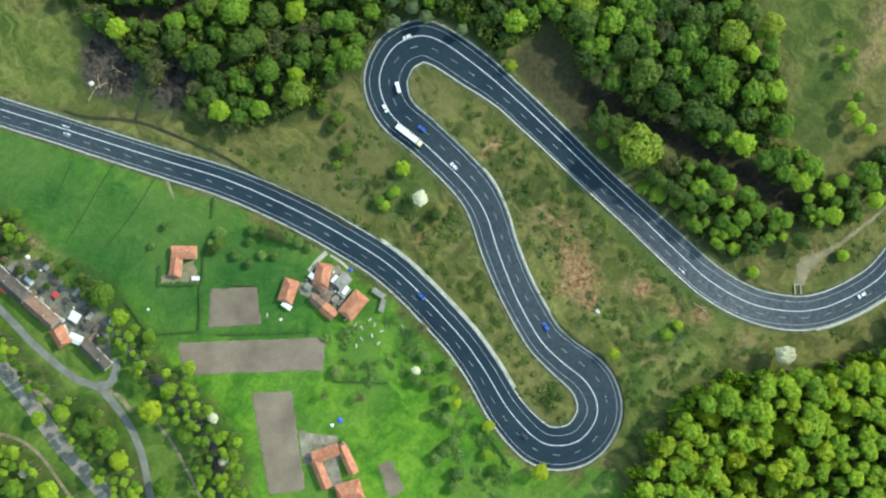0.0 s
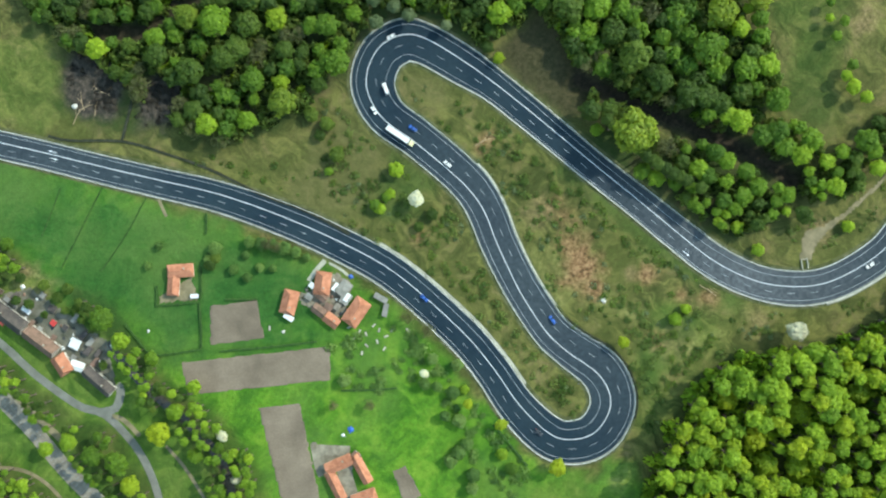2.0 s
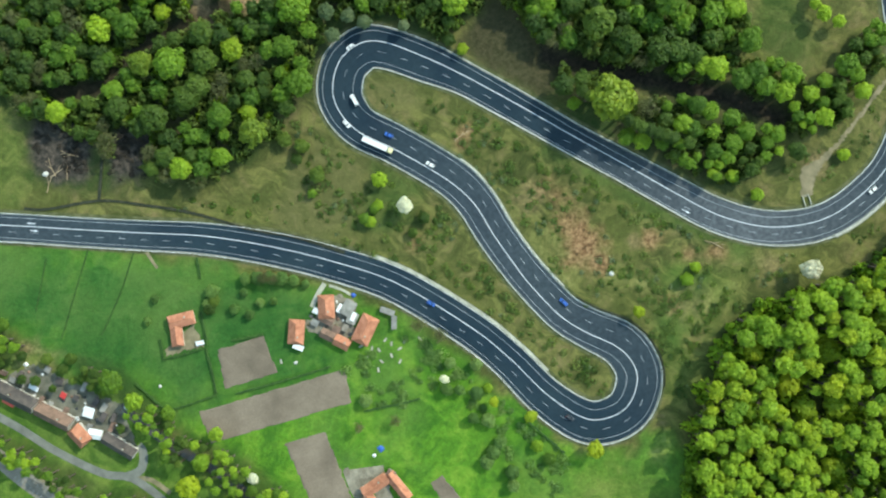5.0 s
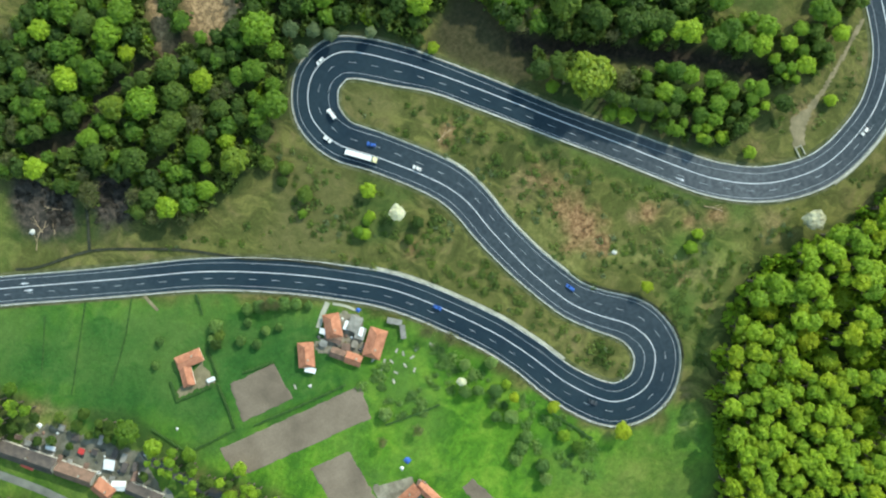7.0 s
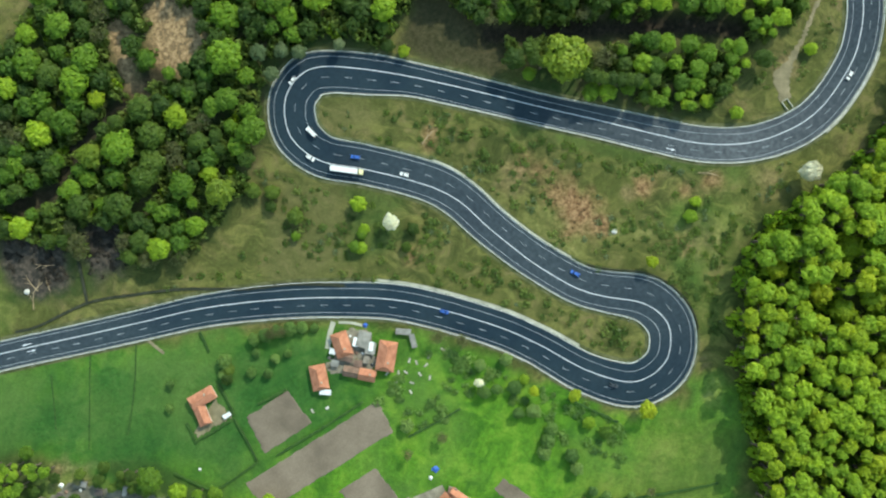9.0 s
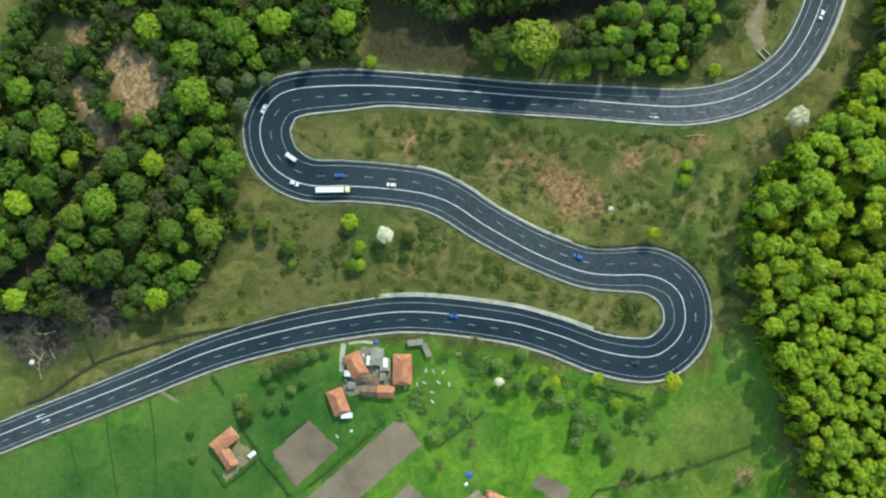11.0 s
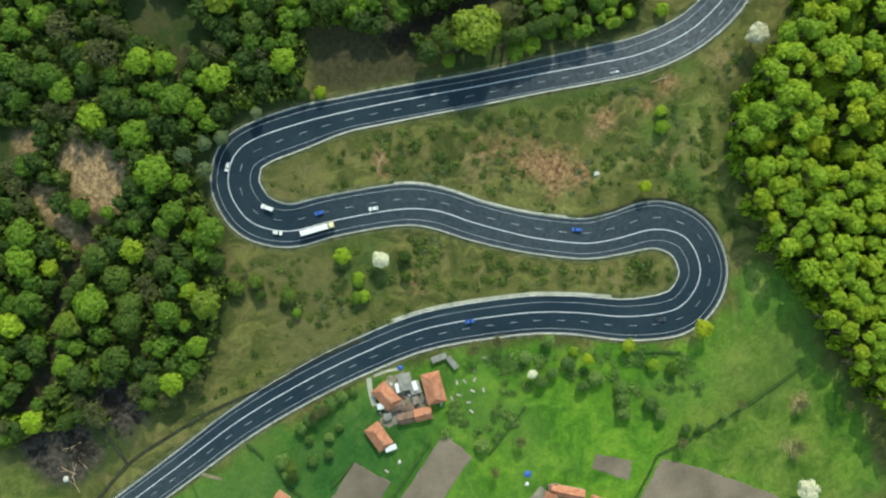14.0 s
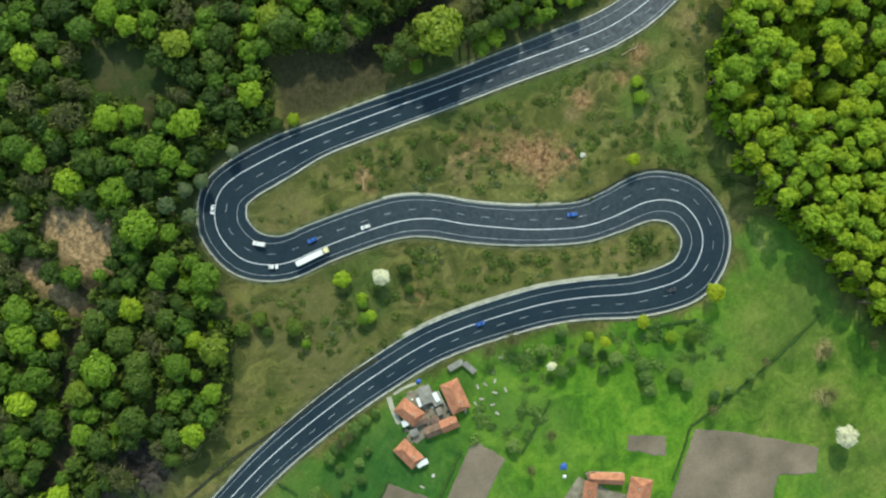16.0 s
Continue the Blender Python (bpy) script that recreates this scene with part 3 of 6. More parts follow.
# retaining strips of pale concrete on the uphill side
for a, b, side, inner, wide in (((-38.9, -1.2), (35, -75.1), 1, 0.9, 2.3), ((19.7, 40.8), (54.2, -35.6), -1, 0.9, 1.7), ((193, -30.6), (227, -14.3), -1, 0.9, 1.9)):
    s = span(a, b)
    kerb = KERB_L[s] if side > 0 else KERB_R[s]
    near, away = side * (kerb + inner), side * (kerb + wide)
    low, high = (away, near) if side > 0 else (near, away)
    w = ribbon("retaining_wall", ROUTE[s], low, high, 0.55, CONCRETE, None, "", 1.2)
    tagged(w, "low pale concrete retaining wall along the road", "retaining wall", kind="structure")


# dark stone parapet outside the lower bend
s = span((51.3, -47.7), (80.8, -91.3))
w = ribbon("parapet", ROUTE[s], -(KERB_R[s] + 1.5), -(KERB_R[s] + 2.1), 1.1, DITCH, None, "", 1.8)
tagged(w, "dark stone parapet outside the bend", "parapet", kind="structure")


# ---- trees ----
def crown_arrays(seed, lobes=9, cards=430, spread=0.62, tall=0.95, card=0.15, core=True, slim=0.75, lobe=(0.26, 0.46)):
    """Leaf clumps on the lobes of a crown of radius 1: vertices and quads, and the dark core inside."""
    rng = np.random.default_rng(seed)
    centres, radii = [(0, 0, tall * 0.45)], [0.55]
    for i in range(lobes):
        a = 2 * math.pi * (i + rng.uniform(-0.35, 0.35)) / lobes * (1 if i % 2 else 1.0)
        r = spread * rng.uniform(0.35, 1.05)
        centres.append((r * math.cos(a), r * math.sin(a), tall * rng.uniform(0.05, 0.75) * (1.1 - 0.5 * r)))
        radii.append(rng.uniform(*lobe))
    centres, radii = np.array(centres), np.array(radii)
    pick = rng.choice(len(radii), cards, p=radii**2 / (radii**2).sum())
    d = rng.normal(size=(cards, 3))
    d[:, 2] = np.abs(d[:, 2]) * 1.1 - 0.35
    d /= np.linalg.norm(d, axis=1)[:, None]
    pos = centres[pick] + d * radii[pick][:, None] * rng.uniform(0.74, 1.12, cards)[:, None]
    nrm = d + (0, 0, 0.35) + rng.normal(scale=0.4, size=(cards, 3))
    nrm /= np.linalg.norm(nrm, axis=1)[:, None]
    u = np.cross(nrm, rng.normal(size=(cards, 3)))
    u /= np.linalg.norm(u, axis=1)[:, None]
    w = np.cross(nrm, u)
    size = card * rng.uniform(0.6, 1.25, cards)[:, None]
    bend = nrm * size * 0.25
    quads = np.stack([pos - u * size, pos - w * size * slim - bend, pos + u * size, pos + w * size * slim - bend], 1)
    verts = quads.reshape(-1, 3)
    faces = np.arange(cards * 4).reshape(-1, 4)
    # inner mass: a low ball in each lobe
    ball_v, ball_f = ball(5, 3)
    base = len(verts)
    for c, r in zip(centres, radii) if core else ():
        verts = np.vstack([verts, ball_v * r * 0.80 + c])
        faces = np.vstack([faces, ball_f + base])
        base += len(ball_v)
    return verts, faces


def dome_arrays(seed, lobes=15, cards=520, card=0.088):
    """A full rounded crown of radius 1: bulges over a dome, leaf clumps on its outside alone, and the mass inside."""
    rng = np.random.default_rng(seed)
    flat = 0.80 + 0.08 * (seed % 4)
    centres, radii = [np.array((0, 0, 0.24))], [0.66]
    for i in range(lobes):
        a = 2.39996 * i + rng.uniform(-0.3, 0.3)
        e = math.asin(min(0.97, (i + 0.5) / lobes * 1.02)) + rng.uniform(-0.12, 0.12)
        r = rng.uniform(0.48, 0.74)
        centres.append(np.array((r * math.cos(a) * math.cos(e), r * math.sin(a) * math.cos(e), 0.22 + flat * r * math.sin(e))))
        radii.append(rng.uniform(0.17, 0.31))
    centres, radii = np.array(centres), np.array(radii)
    n = cards * 6
    pick = rng.choice(len(radii), n, p=radii**2 / (radii**2).sum())
    d = rng.normal(size=(n, 3))
    d[:, 2] = np.abs(d[:, 2]) * 1.1 - 0.3
    d /= np.linalg.norm(d, axis=1)[:, None]
    pos = centres[pick] + d * radii[pick][:, None] * rng.uniform(0.86, 1.16, n)[:, None]
    gap = np.linalg.norm(pos[:, None] - centres[None], axis=2) - 0.90 * radii[None]
    gap[np.arange(n), pick] = 1
    use = np.flatnonzero(gap.min(1) > 0)[:cards]
    pos, d, cards = pos[use], d[use], len(use)
    out = pos - np.array((0, 0, 0.1))
    out /= np.linalg.norm(out, axis=1)[:, None]
    nrm = 0.55 * d + 0.5 * out + (0, 0, 0.30) + rng.normal(scale=0.36, size=(cards, 3))
    nrm /= np.linalg.norm(nrm, axis=1)[:, None]
    u = np.cross(nrm, rng.normal(size=(cards, 3)))
    u /= np.linalg.norm(u, axis=1)[:, None]
    w = np.cross(nrm, u)
    size = card * rng.uniform(0.6, 1.3, cards)[:, None]
    bend = nrm * size * 0.25
    verts = np.stack([pos - u * size, pos - w * size * 0.8 - bend, pos + u * size, pos + w * size * 0.8 - bend], 1).reshape(-1, 3)
    faces = np.arange(cards * 4).reshape(-1, 4)
    for c, r in zip(centres, radii):
        v, f = ball(6, 4) if r > 0.5 else ball(5, 3)
        faces = np.vstack([faces, f + len(verts)])
        verts = np.vstack([verts, v * r * 0.80 + c])
    return verts, faces


def ball(n, m):
    vs = [(math.cos(2 * math.pi * j / n) * math.sin(math.pi * (i + 0.5) / m), math.sin(2 * math.pi * j / n) * math.sin(math.pi * (i + 0.5) / m), math.cos(math.pi * (i + 0.5) / m)) for i in range(m) for j in range(n)]
    fs = [(i * n + j, i * n + (j + 1) % n, (i + 1) * n + (j + 1) % n, (i + 1) * n + j) for i in range(m - 1) for j in range(n)]
    fs += [(0, 1, 2, 3), (0, 3, 4, 4 if n == 5 else 5)] if n > 5 else [(0, 1, 2, 3), (0, 3, 4, 0)][:1]
    return np.array(vs), np.array(fs)


FILL_CROWNS = [dome_arrays(60 + s, 14 + s % 3, 320, 0.104) for s in range(8)]
UNDERGROWTH = [crown_arrays(80 + s, 7, 84, 0.90, 0.45, 0.24, False) for s in range(6)]
CROWNS = [dome_arrays(s, 17 + s % 4, 640, 0.080) for s in range(8)]
TWIGS = [crown_arrays(40 + s, 9, 330, 0.66, 0.8, 0.15, False, 0.25) for s in range(8)]
BUSHES = [crown_arrays(20 + s, 7, 130, 0.95, 0.40, 0.15, False) for s in range(6)]


def trunk_mesh():
    bm = bmesh.new()
    prof = [(0.0, 0.055), (0.03, 0.038), (0.3, 0.028), (0.6, 0.016), (0.85, 0.006)]
    rings = []
    for z, r in prof:
        rings.append([bm.verts.new((r * math.cos(a) + 0.01 * math.sin(9 * z), r * math.sin(a), z)) for a in np.arange(8) * math.pi / 4])
    for a, b in zip(rings, rings[1:]):
        for i in range(8):
            bm.faces.new((a[i], a[(i + 1) % 8], b[(i + 1) % 8], b[i]))
    for k in range(6):
        a = k * 1.05 + 0.3
        z0 = 0.35 + 0.07 * k
        tip = Vector((0.22 * math.cos(a), 0.22 * math.sin(a), z0 + 0.22))
        root = Vector((0, 0, z0))
        side = Vector((-math.sin(a), math.cos(a), 0)) * 0.012
        up = Vector((0, 0, 0.015))
        v = [bm.verts.new(root + s) for s in (side, up, -side, -up)]
        t = bm.verts.new(tip)
        for i in range(4):
            bm.faces.new((v[i], v[(i + 1) % 4], t))
    me = bpy.data.meshes.new("trunk")
    bm.to_mesh(me)
    bm.free()
    me.materials.append(BARK)
    return me


TRUNK = trunk_mesh()
CROWN_MESH = {}


def crown_mesh(kind, k, small):
    key = (kind, k, small)
    if key not in CROWN_MESH:
        v, f = (BUSHES if small else TWIGS if kind == "bare" else CROWNS)[k]
        me = bpy.data.meshes.new("crown")
        me.from_pydata(v.tolist(), [], f.tolist())
        me.materials.append(LEAVES[kind])
        CROWN_MESH[key] = me
    return CROWN_MESH[key]


TREE_WORDS = dict(spring="broadleaf tree with fresh yellow-green spring leaves", olive="broadleaf tree with dull olive-green leaves", garden="small grey-green garden tree", scrub="shrubby tree with sparse olive leaves on the dry slope",
                  yellow="tree with bright yellow-green young leaves", blossom="fruit tree covered in white blossom", budding="large tree with dull yellow-olive opening leaves", willow="pale grey-green tree just coming into leaf", heath="dark leafless brush", bare="leafless grey-brown tree with fine twigs")


def tree(x, y, radius, kind="spring", tall=None, rng=random, group=""):
    """A tree with its trunk and crown, radius in metres."""
    tall = tall or 2.1 * radius + 2.5
    ob = thing("tree", x, y, TREE_WORDS[kind], "tree", rng.uniform(0, 360), group)
    t = new("trunk", TRUNK)
    t.parent = ob
    t.scale = (tall, tall, tall)
    t.location.z = -0.3
    c = new("crown", crown_mesh(kind, rng.randrange(8), False))
    c.parent = ob
    rise = tall - 1.15 * radius
    c.location.z = max(rise * 0.9, 0.3 * radius)
    c.scale = (radius * 1.08, radius * 1.08, radius * rng.uniform(1.0, 1.3))
    return ob


def bush(x, y, radius, kind="scrub", rng=random, group=""):
    ob = thing("bush", x, y, "low bush with small leaves on the grass", "bush", rng.uniform(0, 360), group)
    c = new("crown", crown_mesh(kind, rng.randrange(6), True))
    c.parent = ob
    c.scale = (radius, radius, radius * rng.uniform(0.75, 1.0))
    c.location.z = 0.1
    t = new("stem", TRUNK)
    t.parent = ob
    t.scale = (radius, radius, radius)
    t.location.z = -0.1
    return ob


def mass(name, spots, kind, label, small=False, seed=0, stretch=1.0):
    """Many trees that nobody counts: crowns and trunks joined into one object."""
    rng = np.random.default_rng(seed)
    vs, fs, tint, base = [], [], [], 0
    pool = UNDERGROWTH if name == "undergrowth" else BUSHES if small else TWIGS if kind == "bare" else FILL_CROWNS
    tv = np.array([v.co[:] for v in TRUNK.vertices])
    tf = [p.vertices[:] for p in TRUNK.polygons]
    for x, y, r, tone in spots:
        v, f = pool[rng.integers(len(pool))]
        a = rng.uniform(0, 2 * math.pi)
        c, s = math.cos(a), math.sin(a)
        tall = (1.1 * r + 12.0) * stretch * rng.uniform(0.9, 1.1)
        rise = 0.0 if small else max(tall - 1.15 * r, 0.3 * r) * 0.9
        p = np.c_[(v[:, 0] * c - v[:, 1] * s) * r + x, (v[:, 0] * s + v[:, 1] * c) * r + y, v[:, 2] * r * (3.0 if name == "undergrowth" else 0.7 if small else 1.15) + rise + zed(x, y)]
        vs.append(p)
        fs.append(f + base)
        base += len(p)
        tint.append(np.full(len(p), tone))
    verts, faces = np.concatenate(vs), np.concatenate(fs)
    ob = mesh_object(name, verts, faces, LEAVES_JOINED[kind])
    at = ob.data.attributes.new("tint", "FLOAT", "POINT")
    at.data.foreach_set("value", np.concatenate(tint).astype(np.float32))
    if not small:
        wv, wf, base = [], [], 0
        for x, y, r, tone in spots:
            h = (1.1 * r + 12.0) * 0.8 * stretch
            wv.append(tv * (h, h, h) + (x, y, zed(x, y) - 0.3))
            wf += [tuple(i + base for i in q) for q in tf]
            base += len(tv)
        w = mesh_object("trunks", np.concatenate(wv), wf, BARK, ob, "bare brown trunks and limbs")
        tagged(w, kind="stuff")
    return tagged(ob, label, "trees" if not small else "bushes", kind="stuff")


NAMED = []


def clear_of_named(x, y, share=1.0):
    ok = np.ones(x.shape, bool)
    for a, b, r in NAMED:
        ok &= np.hypot(x - a, y - b) > r * share + 1.5
    return ok


def scatter(polys, spacing, seed, keep=1.0, holes=(), clear=9.0, share=1.0):
    """Uneven spots inside polygons, none on the highway or in the holes."""
    rng = np.random.default_rng(seed)
    out = []
    for poly in polys:
        p = np.array(poly)
        lo, hi = p.min(0), p.max(0)
        gx, gy = np.meshgrid(np.arange(lo[0], hi[0], spacing), np.arange(lo[1], hi[1], spacing * 0.87))
        gx = gx + (np.arange(gx.shape[0]) % 2)[:, None] * spacing / 2
        x = (gx + rng.uniform(-0.33, 0.33, gx.shape) * spacing).ravel()
        y = (gy + rng.uniform(-0.33, 0.33, gy.shape) * spacing).ravel()
        ok = (to_polygon(x, y, poly) > 0.5) & clear_of_named(x, y, share) & (rng.uniform(size=x.shape) < keep) & (from_road(x, y) > clear)
        for h in holes:
            ok &= to_polygon(x, y, h) < 1.0
        out += list(zip(x[ok], y[ok]))
    return out


def grove(polys, kinds, spacing, seed, holes=(), clear=15.0, size=(0.52, 0.80)):
    """A wood: spots dealt out among kinds of tree by a slow noise, so that alike trees stand together."""
    rng = np.random.default_rng(seed + 500)
    dealt = {k: [] for k, _, _ in kinds}
    for x, y in scatter(polys, spacing, seed, 0.93, holes, clear):
        n = noise.noise((x * 0.03, y * 0.03, seed)) + rng.normal(scale=0.22)
        k, lo, hi = kinds[int(np.clip((n + 0.5) * len(kinds), 0, len(kinds) - 1))]
        dealt[k].append((x, y, spacing * rng.uniform(*size), float(np.clip(lo + (hi - lo) * rng.uniform(), 0, 1))))
    return dealt



# ---- single trees that stand out: x, y, crown radius ----
def plant(kind, spots, shrub=False, group="", tall=None):
    """tall: the height in metres; below nought, in crown radii."""
    rng = random.Random(len(NAMED) + 7)
    for x, y, r in spots:
        NAMED.append((x, y, r))
        if shrub:
            bush(x, y, r, kind, rng, group)
        else:
            tree(x, y, r, kind, -tall * r if tall and tall < 0 else tall, rng, group)


plant("blossom", [(-11.8, 26.3, 4.6), (175.7, -54.4, 5.8), (17.9, -205.7, 6.0), (-229, -122.7, 3.0), (-123.9, -90.6, 3.4), (-118.3, -114.4, 3.2), (-14.4, -64.3, 2.6)])
plant("budding", [(98.8, 50.5, 12.5), (145.6, 106.4, 9.0), (-122.5, 127.9, 7.2), (-76.9, 80.4, 8.0), (71, 122, 7.6), (42.2, 155.2, 7.6), (165.6, 113.1, 7.0)], group="trees with opening leaves")
plant("yellow", [(173.6, -95.5, 7.0), (151.4, -107.5, 6.5), (163.7, -153.8, 6.5)], group="yellow-green trees in the woods")
plant("spring", [(85.3, 115.5, 7.8), (138.3, 89.2, 9.3), (82, 54.5, 3.8), (103.6, 32.2, 5.0), (110.1, 28.4, 5.2), (119.8, 25, 4.5), (117.3, 98.1, 5.2), (124.7, 99.7, 4.1), (165.6, 103.1, 5.2), (155.6, 98.8, 5.5), (167.5, 79.3, 6.5), (156.6, 78.6, 7.4),
                 (171.2, 61.8, 7.0), (153, 53, 6.6), (147.5, 56.8, 5.2), (140.2, 38.4, 5.4), (145.7, 33.7, 5.2), (154.8, 27.9, 5.2), (160.4, 19.5, 5.2), (175, 14.5, 4.7), (131, 31.2, 5.6), (135.6, 27.4, 5.4)], group="trees above the upper road")
plant("spring", [(163.9, 45.3, 6.4), (171.2, 47, 6.2), (174.9, 38.7, 6.0), (182.2, 33.9, 6.0), (187.6, 41.1, 6.2), (194.9, 29.9, 4.6), (203, 34.3, 4.6), (198.6, 16.9, 5.4), (200.4, 24.2, 3.7), (213.8, 38.7, 6.6), (218.4, 33.1, 4.6), (219.4, 24.8, 5.0), (128.2, 21.9, 3.7),
                 (142.9, 14.2, 4.8), (153, 15.9, 5.6), (169.5, 11.8, 4.1)], group="trees above the upper road")
plant("olive", [(70.5, 115.9, 9.0), (127.4, 117.9, 6.5), (136.5, 119.4, 5.9), (143.8, 62.4, 6.2), (136.5, 66.3, 7.0), (127.4, 69.3, 7.2), (114.5, 76.2, 7.4), (110.9, 80.8, 5.6), (101.7, 88.5, 9.2), (79.4, 64, 6.4), (88.7, 63.7, 5.4), (182.3, 4.2, 5.2), (154.7, 118.9, 6.5), (123.6, 35.2, 4.6), (92.6, 101.6, 7.4)], group="olive trees above the upper road")
plant("bare", [(111.9, 111, 5.6), (117.1, 42.6, 5.8), (56.3, 158.7, 6.9), (-11, 207.5, 7.9), (-9.8, 186.1, 7.9), (14.6, 156.5, 4.0)], group="trees not yet in leaf")
plant("spring", [(-103.2, 188.7, 7.2), (-124.7, 180.7, 8.0), (-99.7, 168.1, 7.6), (-110.1, 161.3, 8.2), (-118.9, 193.1, 5.7), (-124.6, 148, 7.0), (-138.3, 149.1, 7.0), (-40.3, 134.2, 9.4), (-47.3, 98.4, 8.0), (-140.8, 176.3, 6.1), (-107.8, 123.3, 9.4), (-91, 92.5, 7.3),
                 (-139.8, 118.9, 6.0), (-116.7, 72.3, 6.4), (-170.7, 115.7, 6.4), (-58.8, 118.5, 5.5), (-50.3, 117.5, 6.6), (-37.2, 122.6, 5.0), (-95.6, 73.2, 5.6)], group="trees of the north wood")
plant("spring", [(28.8, 196, 6.9), (6.4, 213.8, 6.6), (-7.1, 145.5, 8.2), (-2.1, 169.2, 7.0), (4.3, 159.6, 6.3), (12, 136.2, 7.8), (-5.2, 136.9, 5.8), (21.7, 132.9, 4.0), (36.5, 116, 6.8), (40.9, 189.1, 6.4), (39.7, 179.2, 5.7), (-32.4, 199.3, 7.2), (-34.4, 190.5, 6.5), (10.9, 200.3, 3.6)], group="trees of the north wood")
plant("olive", [(-73.7, 107.4, 5.5), (-139.8, 109.9, 6.8), (-122.5, 99.8, 8.0), (-104.6, 105.5, 7.3), (-123.4, 80.2, 6.0), (-132.1, 76.2, 4.6), (-154.5, 116.4, 4.6), (-119.1, 171.5, 7.4), (-89, 134.2, 7.2), (-90.8, 121.3, 7.4), (-97.5, 110.3, 7.0), (-64.9, 105.2, 4.3), (-57.4, 89, 5.0),
                (-103.7, 135.8, 4.8), (42.9, 138.1, 6.5), (53.8, 138.6, 7.0), (5.1, 205.7, 5.0), (-25.8, 208.5, 4.3), (32, 109.1, 4.0)], group="olive trees of the north wood")
plant("spring", [(-31, 153.6, 8.8), (-36.8, 174.5, 7.8)], group="trees of the north wood", tall=10.5)
plant("willow", [(-15.8, 124.8, 4.2), (-26, 129.4, 4.8), (-9, 119.7, 4.2), (-25.7, 117.5, 4.2), (10, 113.4, 3.4)], group="grey-green trees by the bend")
plant("yellow", [(-76.5, 122.9, 6.4), (-76.5, 91.1, 5.0), (-105.9, 150, 4.8)], group="yellow-green trees in the woods")
plant("olive", [(-55.3, 68.8, 4.4), (-63.2, 74.4, 4.6), (-59.7, 63.3, 3.4)], group="trees on the slope", tall=-1.55)
plant("spring", [(210, 66.3, 4.2), (210.8, 77.2, 3.3), (207.3, 71.9, 3.3), (203.5, 92, 2.9), (208, 99.2, 2.9), (216.3, 60.7, 3.7), (200.8, 101.2, 2.6), (161, 108.8, 3.2), (201.7, 108.9, 2.6)], group="trees at the pasture")
plant("yellow", [(-156.1, -86.3, 7.0), (-174.6, -114.2, 6.2), (51.3, -117.3, 5.0), (23.7, -93.6, 3.6), (7.3, -81.7, 3.0), (89.2, -54.5, 3.4), (171.6, -122.9, 7.5), (156.1, -120.7, 7.0), (204.6, -86.7, 7.0), (139.1, -87.4, 6.0)])
plant("yellow", [(35.5, 95.1, 3.4)], tall=6.0)
plant("olive", [(29.9, 101.6, 4.0)], tall=6.0)
plant("olive", [(-51.4, 52.6, 4.8), (-4.2, 18.1, 3.8), (-11.6, 12.2, 3.0), (-120.2, 3.3, 3.5), (-123.3, 0.3, 3.6)], tall=-1.6)
plant("spring", [(-21.3, 42.4, 4.6), (-24.9, 30.6, 3.0), (-33.3, 25, 3.8), (-27.9, 28.5, 2.8), (116.8, -44.6, 4.0), (122.6, -39.8, 3.2),
                 (23.3, -109.9, 3.6), (28, -118.1, 3.8), (-56.4, 44.5, 2.8), (-26.7, 29.5, 3.0), (-30.9, 23.1, 3.4), (6.3, -74.7, 2.8), (150.5, 0.3, 4.0), (160.8, -12, 3.8), (206.1, -3.2, 3.6)], group="trees on the slope", tall=-1.55)
plant("spring", [(-181.2, -23.9, 7.2), (-173.1, -36.6, 5.6), (-180.6, -101, 7.0), (-193.6, -96.8, 6.4), (-147, -75.6, 5.4), (-206.3, -88.5, 5.4), (-136, -63.3, 4.4), (-232.9, -130, 6.4), (-213.9, -131, 6.6), (-229.6, 18.6, 4.0), (-138.4, -100.3, 4.6), (-126, -97.1, 3.6), (-218.9, -91.7, 4.6), (-151.3, -128.9, 5.4), (-157.6, -46.8, 4.4)], group="trees by the village")
plant("olive", [(92.9, 51.5, 3.4), (98.8, 45.1, 3.8), (104.9, 39.0, 4.0), (110.7, 34.1, 3.6), (117.4, 29.4, 4.2), (123.8, 25.3, 3.8), (130.7, 21.2, 3.6), (95.9, 48.3, 3.6), (102.0, 42.2, 3.6), (107.8, 36.7, 3.8), (114.2, 32.0, 3.8), (120.6, 27.6, 3.8), (89.4, 55.3, 3.4), (86.5, 58.8, 3.4)], group="trees at the road's edge", tall=18.5)
plant("garden", [(-101, 10.5, 3.6), (-95, 9.5, 4.2), (-89, 8, 3.6), (-83, 6, 4.2), (-77, 3.5, 3.4), (-71.9, 0.3, 2.6), (-104, 4, 2.6), (-119.7, 8.5, 4.2), (-104, -7.8, 3.0), (-111, -3.4, 3.2), (-97, -3, 2.8), (-124, 3, 3.0), (-90, -4, 2.4), (-150, 12, 2.6), (-157, 2, 2.4)], group="garden trees below the road", tall=-1.5)
plant("olive", [(-228.1, -11.3, 3.0), (-221.3, -13.8, 3.2), (-205.5, -11.3, 3.4), (-202.6, -18.7, 2.6), (-213.9, -19.9, 2.4), (-193.9, -24.2, 2.8), (-188.4, -29.1, 3.0), (-231.5, -20.6, 2.2), (-196.3, -18, 2.8), (-184.5, -48.7, 2.8), (-212.2, -4.3, 3.4), (-199.8, -7.3, 3.6), (-237.2, 0.3, 3.4), (-224.7, 0.3, 3.2)], group="backyard trees of the village")
